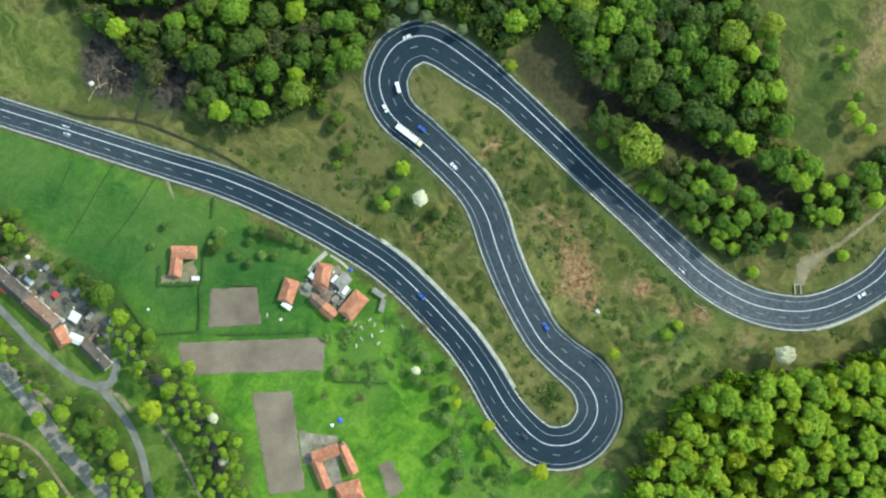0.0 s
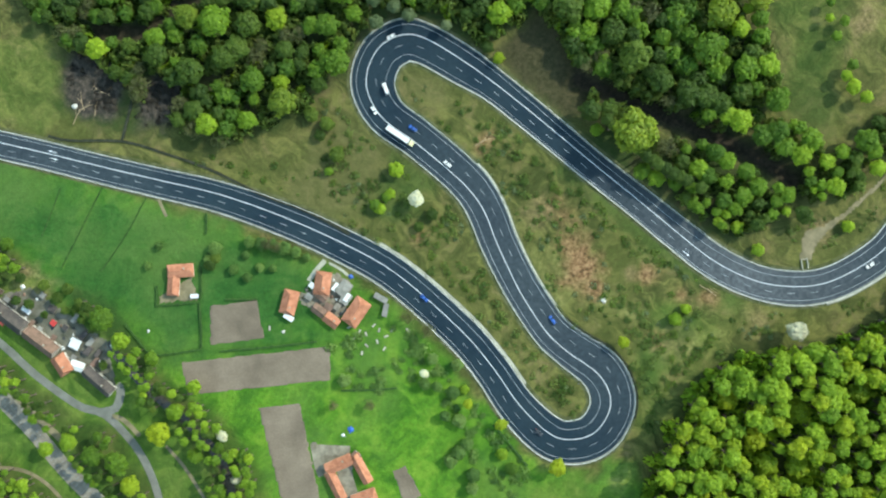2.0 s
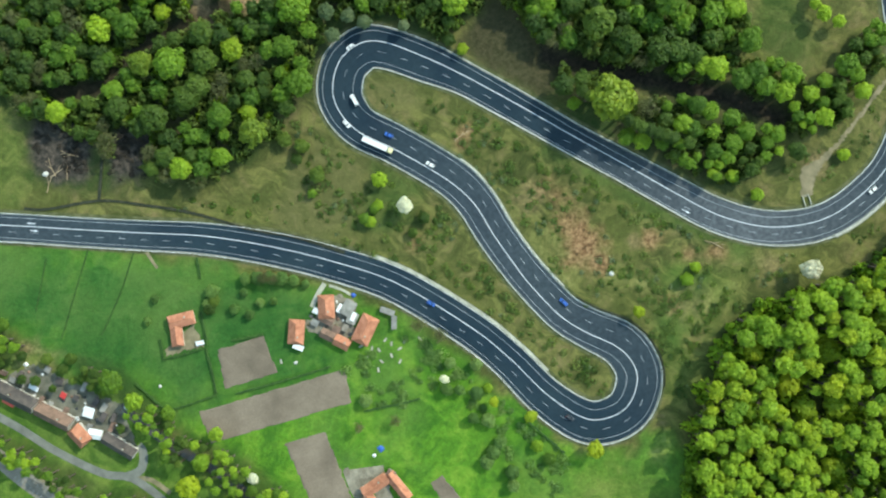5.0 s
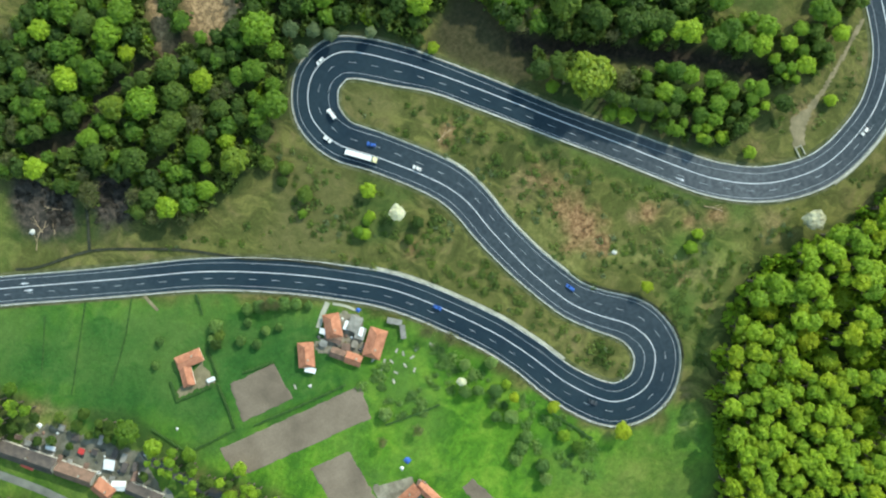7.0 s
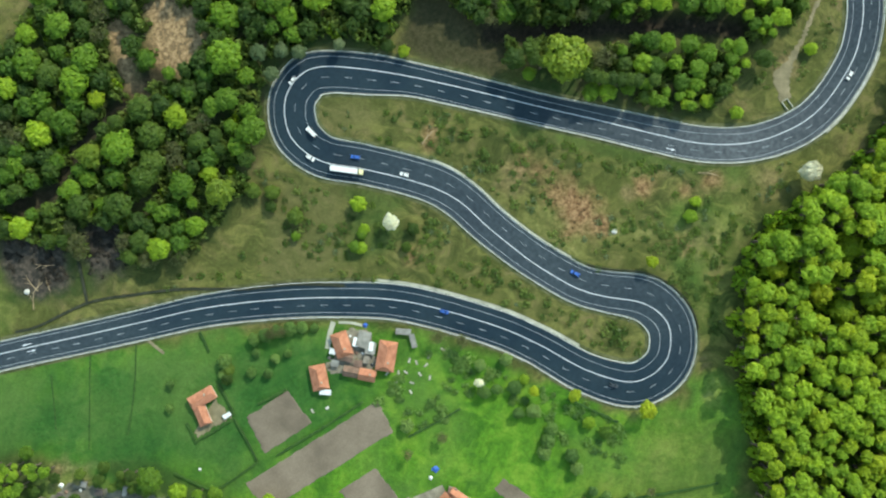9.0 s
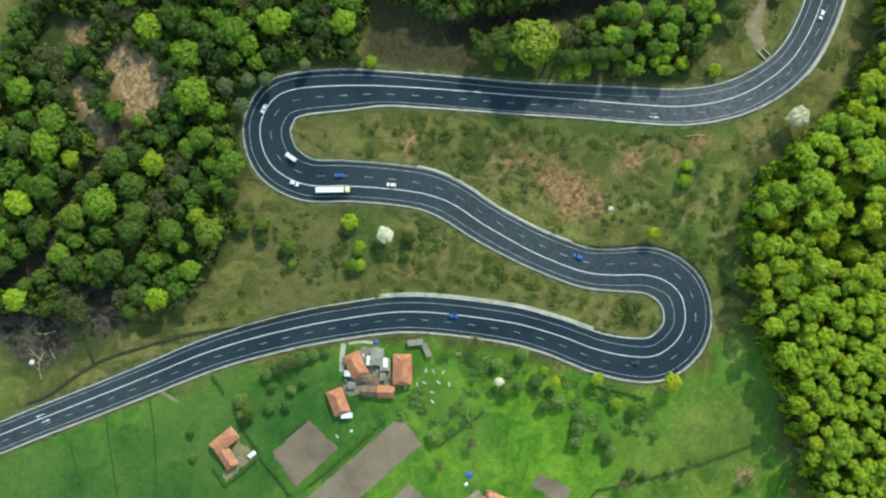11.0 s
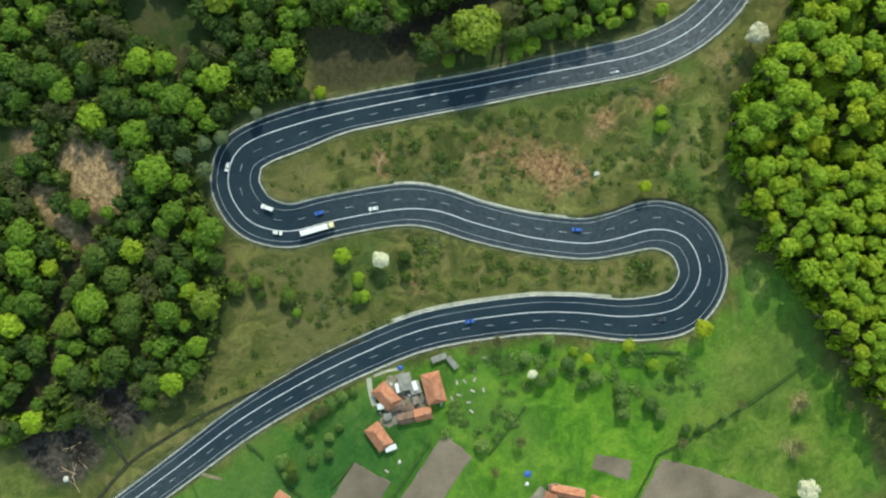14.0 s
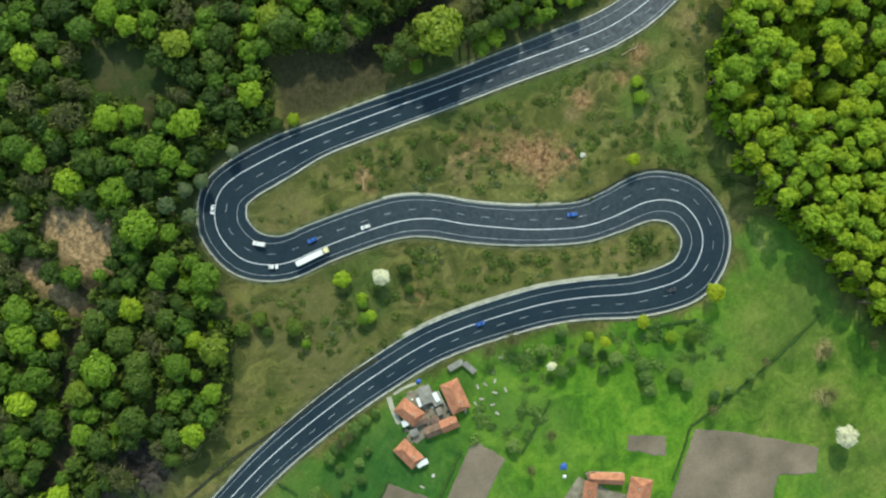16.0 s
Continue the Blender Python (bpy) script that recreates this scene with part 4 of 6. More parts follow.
plant("bare", [(1, -143.2, 3.6), (50, -179, 3.4), (-44.1, -79.3, 3.6), (32.4, -190.5, 4.0), (33, -155.3, 2.8), (63.1, -197.9, 3.2), (-91.2, 9.3, 3.4), (-86.7, 6.9, 3.2), (-63.3, -78.4, 3.2), (-11.1, -41.5, 4.0), (-20.7, -34.3, 4.6)], group="bare trees in the meadow")
plant("scrub", [(-55, 45.8, 4.0), (-48.4, 47.5, 3.4), (-43, 41.5, 2.8), (-85.2, 49.8, 2.6), (41.7, 45.2, 3.8), (44.7, 32.9, 3.4), (52.7, -74.6, 3.2), (43.7, -59.6, 3.0), (48.2, -66.2, 2.6), (57.3, -84.2, 3.0), (61.8, -91.2, 2.6), (34.7, -47.6, 2.8), (97.2, -77.2, 3.0), (94.1, -68.2, 3.0),
                (15.1, 69.8, 2.4), (23.1, 61.8, 2.2), (49.2, 10.7, 2.4), (37.3, 50.6, 2.6), (-40.2, 11.7, 2.6), (-33.6, 6.3, 2.6), (-23.7, 1.8, 2.4), (-25.9, 12.4, 2.6), (-45.7, 16.1, 2.6)], True, "bushes on the slope")
plant("scrub", [(-7.2, -11.7, 2.6), (0.3, -8.7, 2.4), (13.8, -26.6, 3.0), (20.3, -21.2, 3.2), (25.7, -31.1, 3.4), (16.8, -37.1, 2.8), (4.8, -17.7, 2.6), (81.5, 16.5, 2.4), (88.9, 4.7, 2.2), (44.7, 31.4, 2.4), (65.9, -44.4, 2.2), (139.5, -64.9, 3.4), (-43, 42.1, 2.0), (29.9, 41.8, 2.0), (10.8, -11.7, 2.4), (15.9, -17.6, 3.0), (20, -26, 3.2), (1.6, -12.8, 2.6), (117.5, -46.6, 2.8), (122.7, -42.4, 2.6)], True, "green bushes on the slope")

plant("garden", [(3.3, -61.1, 3.6), (-0.1, -75.6, 4.2), (2.2, -90.8, 4.4), (5.7, -103.4, 4.0), (0.8, -107.7, 4.4), (7.8, -120, 4.4), (6.7, -127.1, 3.8), (-14.4, -70.1, 3.8), (-9.4, -57.3, 3.6), (-5, -87.8, 3.4), (-8.3, -71.9, 3.2)], group="fruit trees in the garden", tall=6.5)
plant("garden", [(-3.7, -111.9, 4.4), (-56.7, -66, 4.2), (7.7, -141.3, 3.0), (13.1, -146.1, 2.6), (23.3, -153.1, 2.6)], group="fruit trees in the garden", tall=6.0)
NORTH_WOOD, EAST_WOOD, BANK_WOOD, FAR_WOOD, SOUTH_WOOD = WOODS
# besides species, tints carry shade in the north wood and haze in the south
for label, polys, kinds, gap, seed in (
        ("mixed spring woodland of green and olive crowns", [NORTH_WOOD], [("bare", 0.0, 0.3), ("olive", 0.0, 0.25), ("olive", 0.0, 0.4), ("spring", 0.0, 0.12), ("olive", 0.0, 0.5), ("spring", 0.0, 0.2), ("spring", 0.05, 0.4)], 8.2, 1),
        ("mixed woodland above the road, some trees still bare", [EAST_WOOD], [("bare", 0, 1), ("olive", 0.2, 1), ("spring", 0.0, 0.5), ("spring", 0.1, 0.7), ("spring", 0.2, 0.7)], 8.0, 2),
        ("green copse on the bank beside the road", [BANK_WOOD, FAR_WOOD], [("olive", 0.3, 1), ("spring", 0.1, 0.6), ("spring", 0.3, 0.8), ("spring", 0.4, 1.0)], 5.6, 3),
        ("dense bright yellow-green spring beech wood", [SOUTH_WOOD], [("spring", 0.6, 0.9), ("spring", 0.8, 1.0), ("yellow", 0.1, 0.7), ("spring", 0.7, 1.0), ("yellow", 0.1, 0.9), ("spring", 0.5, 0.9)], 7.3, 4)):
    for kind, spots in grove(polys, kinds, gap, seed, GLADES + HEATH, 12.5 if seed == 3 else 15.0, (0.46, 0.84)).items():
        if spots:
            mass("woodland", spots, kind, label, False, seed, 1.55 if seed == 4 else 0.72)

for polys, gap, keep, lo, kind, label, seed in (
        ([SOUTH_WOOD], 6.0, 0.95, 3.6, "spring", "light green undergrowth filling gaps in the beech wood", 44),
        ([NORTH_WOOD, EAST_WOOD], 5.2, 0.88, 3.0, "scrub", "dark green undergrowth between the trees", 45),
        ([NORTH_WOOD, EAST_WOOD], 8.0, 0.35, 2.4, "spring", "green saplings between the trees", 46),
        ([BANK_WOOD, FAR_WOOD], 4.6, 0.8, 2.4, "scrub", "green undergrowth filling the roadside copse", 47)):
    under = [(x, y, lo * (1 + 0.5 * ((x * 7.3 + y * 3.1) % 1.0)), 0.3 + 0.7 * ((x * 3.7 + y * 9.1) % 1.0)) for x, y in scatter(polys, gap, seed, keep, GLADES + HEATH, 14.0, 0.45)]
    mass("undergrowth", under, kind, label, True, seed)

for x, y in ((184.3, -14.4), (188.2, -8.5), (195.3, -4.1), (203.8, 1.8), (212.2, 7.6), (220.6, 14.9), (228.9, 22.1)):
    NAMED.append((x, y, 3.5))

# ---- scrub on the slopes and in the gardens, too many to count ----
SLOPES = [
    [(-146.7, 57.9), (-91.8, 35), (-55.5, 15.4), (-25.3, -4.2), (4.8, -29.8), (34.9, -65.9), (53, -90.1), (65, -93), (67.9, -77.8), (46.9, -59.8), (28.8, -35.7), (16.8, 3.3), (4.8, 27.2), (-25.1, 54.1), (-40.1, 69.1), (-55, 87), (-67.3, 60.4), (-116, 57.7)],
    [(-16.1, 93.9), (4.7, 86.4), (34.4, 64), (64, 35.9), (93.7, 6.2), (123.2, -17.5), (152.8, -41.1), (181.9, -46.9), (176.3, -58.9), (138.5, -59.1), (121.1, -74.3), (98, -113.9), (94.6, -77.5), (67.6, -44.6), (52.7, -29.6), (40.6, 6.3), (25.6, 36), (-7.1, 71.7)],
    [(134.6, 0.3), (186.4, 12), (228.1, 32.3), (228.8, 3.2), (209.9, -14.4), (181.3, -18.8), (155.2, -14.5)]]
GARDENS = [[(-55.9, -43.7), (-25.4, -36), (-7.3, -57.1), (13.9, -90.5), (35.2, -124), (14, -133.6), (-7.3, -78.5), (-43.8, -75.8), (-59, -63.6)], [(-74.2, -36.2), (-28.5, -48.1), (-40.8, -75.7), (-59.1, -66.7)], [(-21.6, -33.5), (44.7, -130.8), (24.1, -138.6), (-12.1, -71.2), (-43.9, -75.1), (-60.8, -53.1)]]


def sprinkle(polys, spacing, keep, seed, lo, hi, clear):
    rng = np.random.default_rng(seed)
    out = []
    for x, y in scatter(polys, spacing, seed, 1.0, (), clear):
        n = noise.noise((x * 0.045, y * 0.045, seed)) + 0.5 * noise.noise((x * 0.12, y * 0.12, seed))
        if rng.uniform() < keep - 0.10 + 1.5 * n:
            out.append((x, y, rng.uniform(lo, hi) * (1 + 0.5 * max(n, 0)), float(rng.uniform())))
    return out


THICKETS = [[(35.9, 60.2), (64, 34.4), (99.6, 1.5), (126.2, -19), (120.4, -26.4), (87.9, -2.7), (58.2, 27), (34.4, 53.7)], [(-11.7, 0.3), (22.8, -11.7), (34.8, -35.7), (64.9, -74.8), (65, -91.5), (53, -88.6), (19.9, -50.9), (-1.2, -29.8)], [(-55, 87), (-40.1, 69.1), (-25.1, 54.1), (-43.2, 51.3), (-67.3, 60.4)], [(-37.2, 45.3), (4.8, 24.2), (13.8, 3.3), (-1.2, 6.3), (-25.2, 18.3), (-43.3, 21.4)],
            [(91.3, -47.5), (132.3, -35.3), (138.4, -56.1), (121.1, -74.3), (97.9, -107.8), (94.6, -74.5)], [(25.5, 59.7), (55.1, 44.8), (64.1, 24), (43.5, 21.1), (34.5, 39)]]
VERGE = [[(134.6, 0.3), (160.9, -8.5), (186.5, 3.2), (209.2, 13.4), (228.2, 27.9), (234.7, 17.8), (209.7, -8.5), (187, -18.8), (161, -17.4)], [(152.9, -47.1), (181.8, -44), (229.7, -29), (230.1, -43.7), (187.8, -54.3)]]
for polys, spacing, keep, seed, lo, hi, kind, label in (
        (VERGE, 4.0, 0.30, 18, 0.9, 2.2, "scrub", "light green shrubs on the bank beside the track"),
        (THICKETS, 4.4, 0.30, 16, 1.3, 3.0, "olive", "thicket of olive-green shrubs on the slope"),
        (THICKETS, 4.8, 0.24, 17, 1.2, 2.8, "scrub", "thicket of pale yellow-green shrubs on the slope"),
        (SLOPES, 5.0, 0.10, 11, 0.7, 2.4, "scrub", "scattered dry scrub on the grassy slope"),
        (SLOPES, 5.6, 0.04, 12, 0.7, 2.4, "olive", "scattered green scrub on the grassy slope"),
        (SLOPES[:2], 6.0, 0.06, 13, 0.8, 1.8, "willow", "scattered light green shrubs on the slope"),
        (HEATH, 3.0, 0.75, 19, 0.9, 2.2, "heath", "dark leafless brush on the cleared ground"),
        (GARDENS, 4.6, 0.34, 14, 1.6, 3.4, "garden", "orchard shrubs and small fruit trees in the gardens"),
        (GARDENS, 5.2, 0.24, 15, 1.5, 3.0, "garden", "pale green fruit bushes in the gardens")):
    mass("scrub", [s for s in sprinkle(polys, spacing, keep, seed, lo, hi, 13.0)], kind, label, True, seed)
for kinds, gap, seed in (([("olive", 0, 0.9), ("spring", 0.0, 0.7), ("spring", 0.3, 1.0), ("spring", 0.2, 0.9)], 4.9, 21),):
    for kind, spots in grove(RIVERSIDE, kinds, gap, seed, [STREAM], 12.0, (0.42, 0.74)).items():
        mass("riverside_trees", spots, kind, "trees and shrubs along the stream by the village", False, seed)


# ---- fields, paths, lanes ----
def draped(name, poly, lift, material, label, category, step=1.5, ridges=0.0, kind="structure"):
    """A patch of ground inside an outline, laid on the land; ridges: the height of its tilled rows."""
    p = np.array(poly, float)
    e = p[1] - p[0]
    e /= np.hypot(*e)
    f = np.array((-e[1], e[0]))
    q = np.c_[p @ e, p @ f]
    lo, hi = q.min(0), q.max(0)
    us, vs = np.arange(lo[0], hi[0] + step, step), np.arange(lo[1], hi[1] + 0.45, 0.45 if ridges else step)
    U, V = np.meshgrid(us, vs)
    X, Y = U * e[0] + V * f[0], U * e[1] + V * f[1]
    d = to_polygon(X, Y, poly)
    wob = np.array([noise.noise((x * 0.2, y * 0.2, 5.0)) for x, y in zip(X.ravel(), Y.ravel())]).reshape(X.shape)
    Z = height(X, Y) + lift + (ridges * np.sin(V * 2 * math.pi / 1.8) if ridges else 0)
    Z = np.where(d + 0.6 * wob > -0.2, Z, Z - lift - 0.5)
    ok = d + 0.6 * wob > -0.9
    ny, nx = X.shape
    k = (np.arange(ny - 1)[:, None] * nx + np.arange(nx - 1))
    use = (ok[:-1, :-1] & ok[1:, :-1] & ok[:-1, 1:] & ok[1:, 1:])
    k = k[use]
    ob = mesh_object(name, np.c_[X.ravel(), Y.ravel(), Z.ravel()], np.stack([k, k + 1, k + nx + 1, k + nx], 1), material)
    for f in ob.data.polygons:
        f.use_smooth = True
    bm = bmesh.new()
    bm.from_mesh(ob.data)
    bmesh.ops.delete(bm, geom=[v for v in bm.verts if not v.link_faces], context="VERTS")
    bm.to_mesh(ob.data)
    bm.free()
    return tagged(ob, label, category, kind=kind)


for outline in ([(-125.8, -21.7), (-100.1, -20.4), (-98.2, -40.6), (-127, -42.5)], [(-143.6, -50.9), (-63.2, -47.7), (-64.3, -65.2), (-142, -68.6)], [(-104.2, -78.1), (-81.9, -77), (-75, -130.6), (-94.9, -134.3)],
                [(-34.8, -116.3), (-28.1, -115), (-23.2, -132.3), (-30, -134.9)], [(-11.3, -141.7), (-4, -159.6), (7.6, -200.5), (-4.4, -205.3), (-13.1, -188.9), (-29.9, -192.8), (-56.4, -196.7), (-78.3, -151.5)], [(-28.1, -113.8), (-20.6, -130.3), (-27.8, -133.2), (-34.5, -117.1)]):
    draped("field_plot", outline, 0.14, SOIL, "brown tilled garden plot in the green meadow", "field", 0.9, 0.012)
draped("yard", [(-71.5, -17.3), (-67.8, -9.4), (-55.6, -8.8), (-48.1, -15.4), (-54.6, -32.4), (-59.5, -33.7), (-77.1, -24), (-78.9, -17.9)], 0.12, YARD, "pale paved farm courtyard between houses", "yard")
draped("yard", [(-77.8, -98.3), (-56.2, -100.5), (-56.3, -109.8), (-68.6, -113.1), (-72.4, -118.1), (-76.3, -110.1)], 0.12, YARD, "paved yard in front of the farmhouse", "yard")
draped("yard", [(-64.9, -113.6), (-56.3, -111.7), (-54.6, -128.4), (-61, -131), (-66.2, -122.4)], 0.12, YARD, "pale paved inner courtyard", "yard")
draped("yard", [(-242.1, -9), (-223, -4.3), (-182.8, -36.6), (-180.1, -61.4), (-186.4, -61.4), (-230, -30.6), (-242.3, -18.2)], 0.12, BACKYARD, "grey dirt backyard of the village row", "yard")
draped("yard", [(-153.3, -14.4), (-133.9, -4.3), (-131.9, -18), (-152.7, -18.7)], 0.12, DIRT, "worn yard beside the small house", "yard")


def lane(points, wide, material, name, label, lift=0.16):
    line = spline(points, 2.0)
    return tagged(ribbon(name, line, wide / 2, -wide / 2, lift, material, None, "", 0.3), label, name.replace("_", " "), kind="structure")


lane([(-280, 0.3), (-242.7, -33.1), (-224.2, -52.3), (-202.4, -70.3), (-187.4, -77), (-172, -96.2), (-163.9, -117.4), (-160.2, -142.5)], 4.2, LANE, "lane", "narrow worn grey village lane")
lane([(-191.5, -75.2), (-182, -73.2), (-178.3, -64.5), (-180.7, -58.9)], 4.5, LANE, "lane", "short asphalt turning beside the row houses", 0.18)
lane([(-189.3, -77), (-178.9, -79.4), (-169.4, -89.9)], 2.6, DIRT, "footpath", "pale dirt path leaving the lane")
lane([(-156.3, -95.4), (-148, -106.3), (-140.3, -120.2), (-129.7, -142)], 1.8, DIRT, "footpath", "pale path along the stream")
lane([(-254.1, -101.1), (-236.6, -104.1), (-222.5, -113.4), (-210.1, -130.6), (-200.8, -143.1)], 2.0, DIRT, "footpath", "pale dirt track in the grass")
lane([(-148.3, 36.8), (-146.3, 30.7), (-144.2, 25.9)], 1.6, DIRT, "footpath", "pale trodden path at the roadside")
draped("track", [(180.7, -19.1), (188.2, -19.1), (190.9, -12), (197.1, -5.3), (208.3, 2.6), (224.2, 16), (236.7, 27), (235.2, 29.1), (222.2, 17.8), (206, 4.4), (194.1, -2.3), (186.7, -3.2), (183.3, -7.9), (183.5, -13.8)], 0.12, DIRT, "pale dirt forest track widening at the culvert", "track")
lane([(-62.3, -1.8), (-67.2, -6.4), (-72.1, -12.4)], 2.5, CONCRETE, "driveway", "pale concrete driveway from the road", 0.2)
lane([(-60.2, -3.3), (-54.4, -7), (-50.2, -11.2)], 1.3, CONCRETE, "driveway", "pale concrete apron below the road", 0.2)
lane([(-76.6, -99.2), (-75.4, -110.1), (-73.3, -117.8)], 3.0, YARD, "driveway", "pale gravel driveway beside the plot", 0.2)


lane([(-249.9, -61.2), (-231, -70.5), (-218.6, -82.9), (-207.7, -94.4)], 4.0, DIRT, "track", "sandy strip beside the railway")

WATER = varied("muddy_stream_water", (0.030, 0.027, 0.019), (0.070, 0.058, 0.042), 0.2, 1.5, 0.25, 0.5, 0.03)
lane([(-183.7, -38), (-165.7, -61), (-153, -74.1), (-138.8, -88.9), (-126.2, -106.9), (-121.3, -134.8), (-120, -160)], 5.0, WATER, "stream", "narrow dark muddy stream between trees", 0.10)


def railway():
    line = spline([(-286.9, -15.2), (-262, -40.1), (-243.6, -64.3), (-228.1, -83), (-209.6, -108.5), (-181.7, -139.7), (-163.1, -161.5)], 2.0)
    bed = tagged(ribbon("railway_bed", line, 4.6, -4.6, 0.35, BALLAST, None, "", 0.8), "brown-grey ballast bed of a double-track railway", "railway", kind="structure")
    for off in (2.7, 1.2, -1.2, -2.7):
        ribbon("rail", line, off + 0.06, off - 0.06, 0.55, RAIL, bed, "worn steel rail", 0.16)
    d = np.r_[0, np.cumsum(np.hypot(*np.diff(line[:, :2], axis=0).T))]
    nv = normals(line)
    me = bpy.data.meshes.new("sleeper")
    bm = box(bmesh.new(), -0.13, -1.25, 0, 0.13, 1.25, 0.1)
    bm.to_mesh(me)
    bm.free()
    me.materials.append(KERB)
    for s in np.arange(60, d[-1] - 40, 2.4):
        x, y, nx, ny = (np.interp(s, d, a) for a in (line[:, 0], line[:, 1], nv[:, 0], nv[:, 1]))
        for off in (1.95, -1.95):
            ob = new("sleeper", me)
            ob.parent = bed
            ob.matrix_basis = pose(x + nx * off, y + ny * off, zed(x + nx * off, y + ny * off) + 0.33, 0, 0, math.degrees(math.atan2(ny, nx)) - 90)


railway()


HEDGE = varied("dark_hedge_leaves", (0.018, 0.045, 0.008), (0.040, 0.085, 0.014), 0.5, 4, 0.8, 0.2, 0.08)


def low_wall(points, wide, tall, material, name, label):
    line = spline(points, 1.0)
    uneven = np.random.default_rng(len(line))
    ragged = 0.28 if material is HEDGE else 0.08
    a, b = (wide / 2 * (1 + uneven.normal(scale=ragged, size=len(line))) for _ in range(2))
    return tagged(ribbon(name, line, a, -b, tall, material, None, "", tall + 0.4), label, name.replace("_", " "), kind="structure")


low_wall([(-204.7, 74.6), (-192.9, 71.2), (-165.1, 68.6), (-143.6, 60.9), (-119.2, 50.2), (-94.9, 36), (-85.7, 31.7)], 1.3, 0.6, DITCH, "ditch_wall", "dark stone wall of a drainage ditch")
low_wall([(-85.7, 31.7), (-70.6, 25), (-55.5, 16), (-47.9, 10.8)], 1.6, 0.7, DITCH, "ditch_wall", "dark stone wall of a drainage ditch")
low_wall([(-165.1, 69.2), (-159.8, 83.6), (-155.3, 97.6)], 1.4, 0.6, DITCH, "ditch_wall", "dark overgrown stone wall up the field")
for pts in ([(-154.9, -19.6), (-131.3, -18.9)], [(-131.3, -19.5), (-132.3, -44.4)], [(-132.3, -44.4), (-160.4, -46.4)], [(-160.4, -46.4), (-173.2, -27.3)], [(-153.5, -8.9), (-154.6, -19)], [(-123.5, 27.6), (-124.6, 16.1)], [(-129.1, 0.3), (-130.4, -18.6)], [(-122.1, -46.2), (-69.6, -44.4)],
            [(-117.1, -18.6), (-99.2, -19.5)], [(-59.1, -71.3), (-28.5, -71.9)], [(20.1, -94.5), (36.3, -117.4)], [(-38.4, -143.4), (-11, -139)], [(-11, -139), (13.1, -150.6)], [(13.1, -150.6), (36.3, -160.1)], [(36.3, -160.1), (65.6, -170)]):
    low_wall([pts[0], ((pts[0][0] + pts[1][0]) / 2 + 0.4, (pts[0][1] + pts[1][1]) / 2 - 0.3), pts[1]], 0.95, 1.1, HEDGE, "hedge", "dark clipped boundary hedge in the meadow")


for pts in ([(-200.9, 46.6), (-207, 34), (-213.6, 21.5)], [(-178, 45.5), (-191, 25), (-204.4, 4)], [(-155, 38.2), (-167.6, 19.4), (-183.5, 0.1)]):
    low_wall(pts, 0.55, 0.35, HEDGE, "hedge", "thin line of rank grass along a field boundary")


# ---- buildings ----
def slab(bm, a, b, c, d, thick):
    """A roof plane through four corners, with a thickness downwards."""
    top = [bm.verts.new(v) for v in (a, b, c, d)]
    low = [bm.verts.new(Vector(v) - Vector((0, 0, thick))) for v in (a, b, c, d)]
    bm.faces.new(top)
    bm.faces.new(low[::-1])
    for i in range(4):
        bm.faces.new((top[i], low[i], low[(i + 1) % 4], top[(i + 1) % 4]))
    return bm


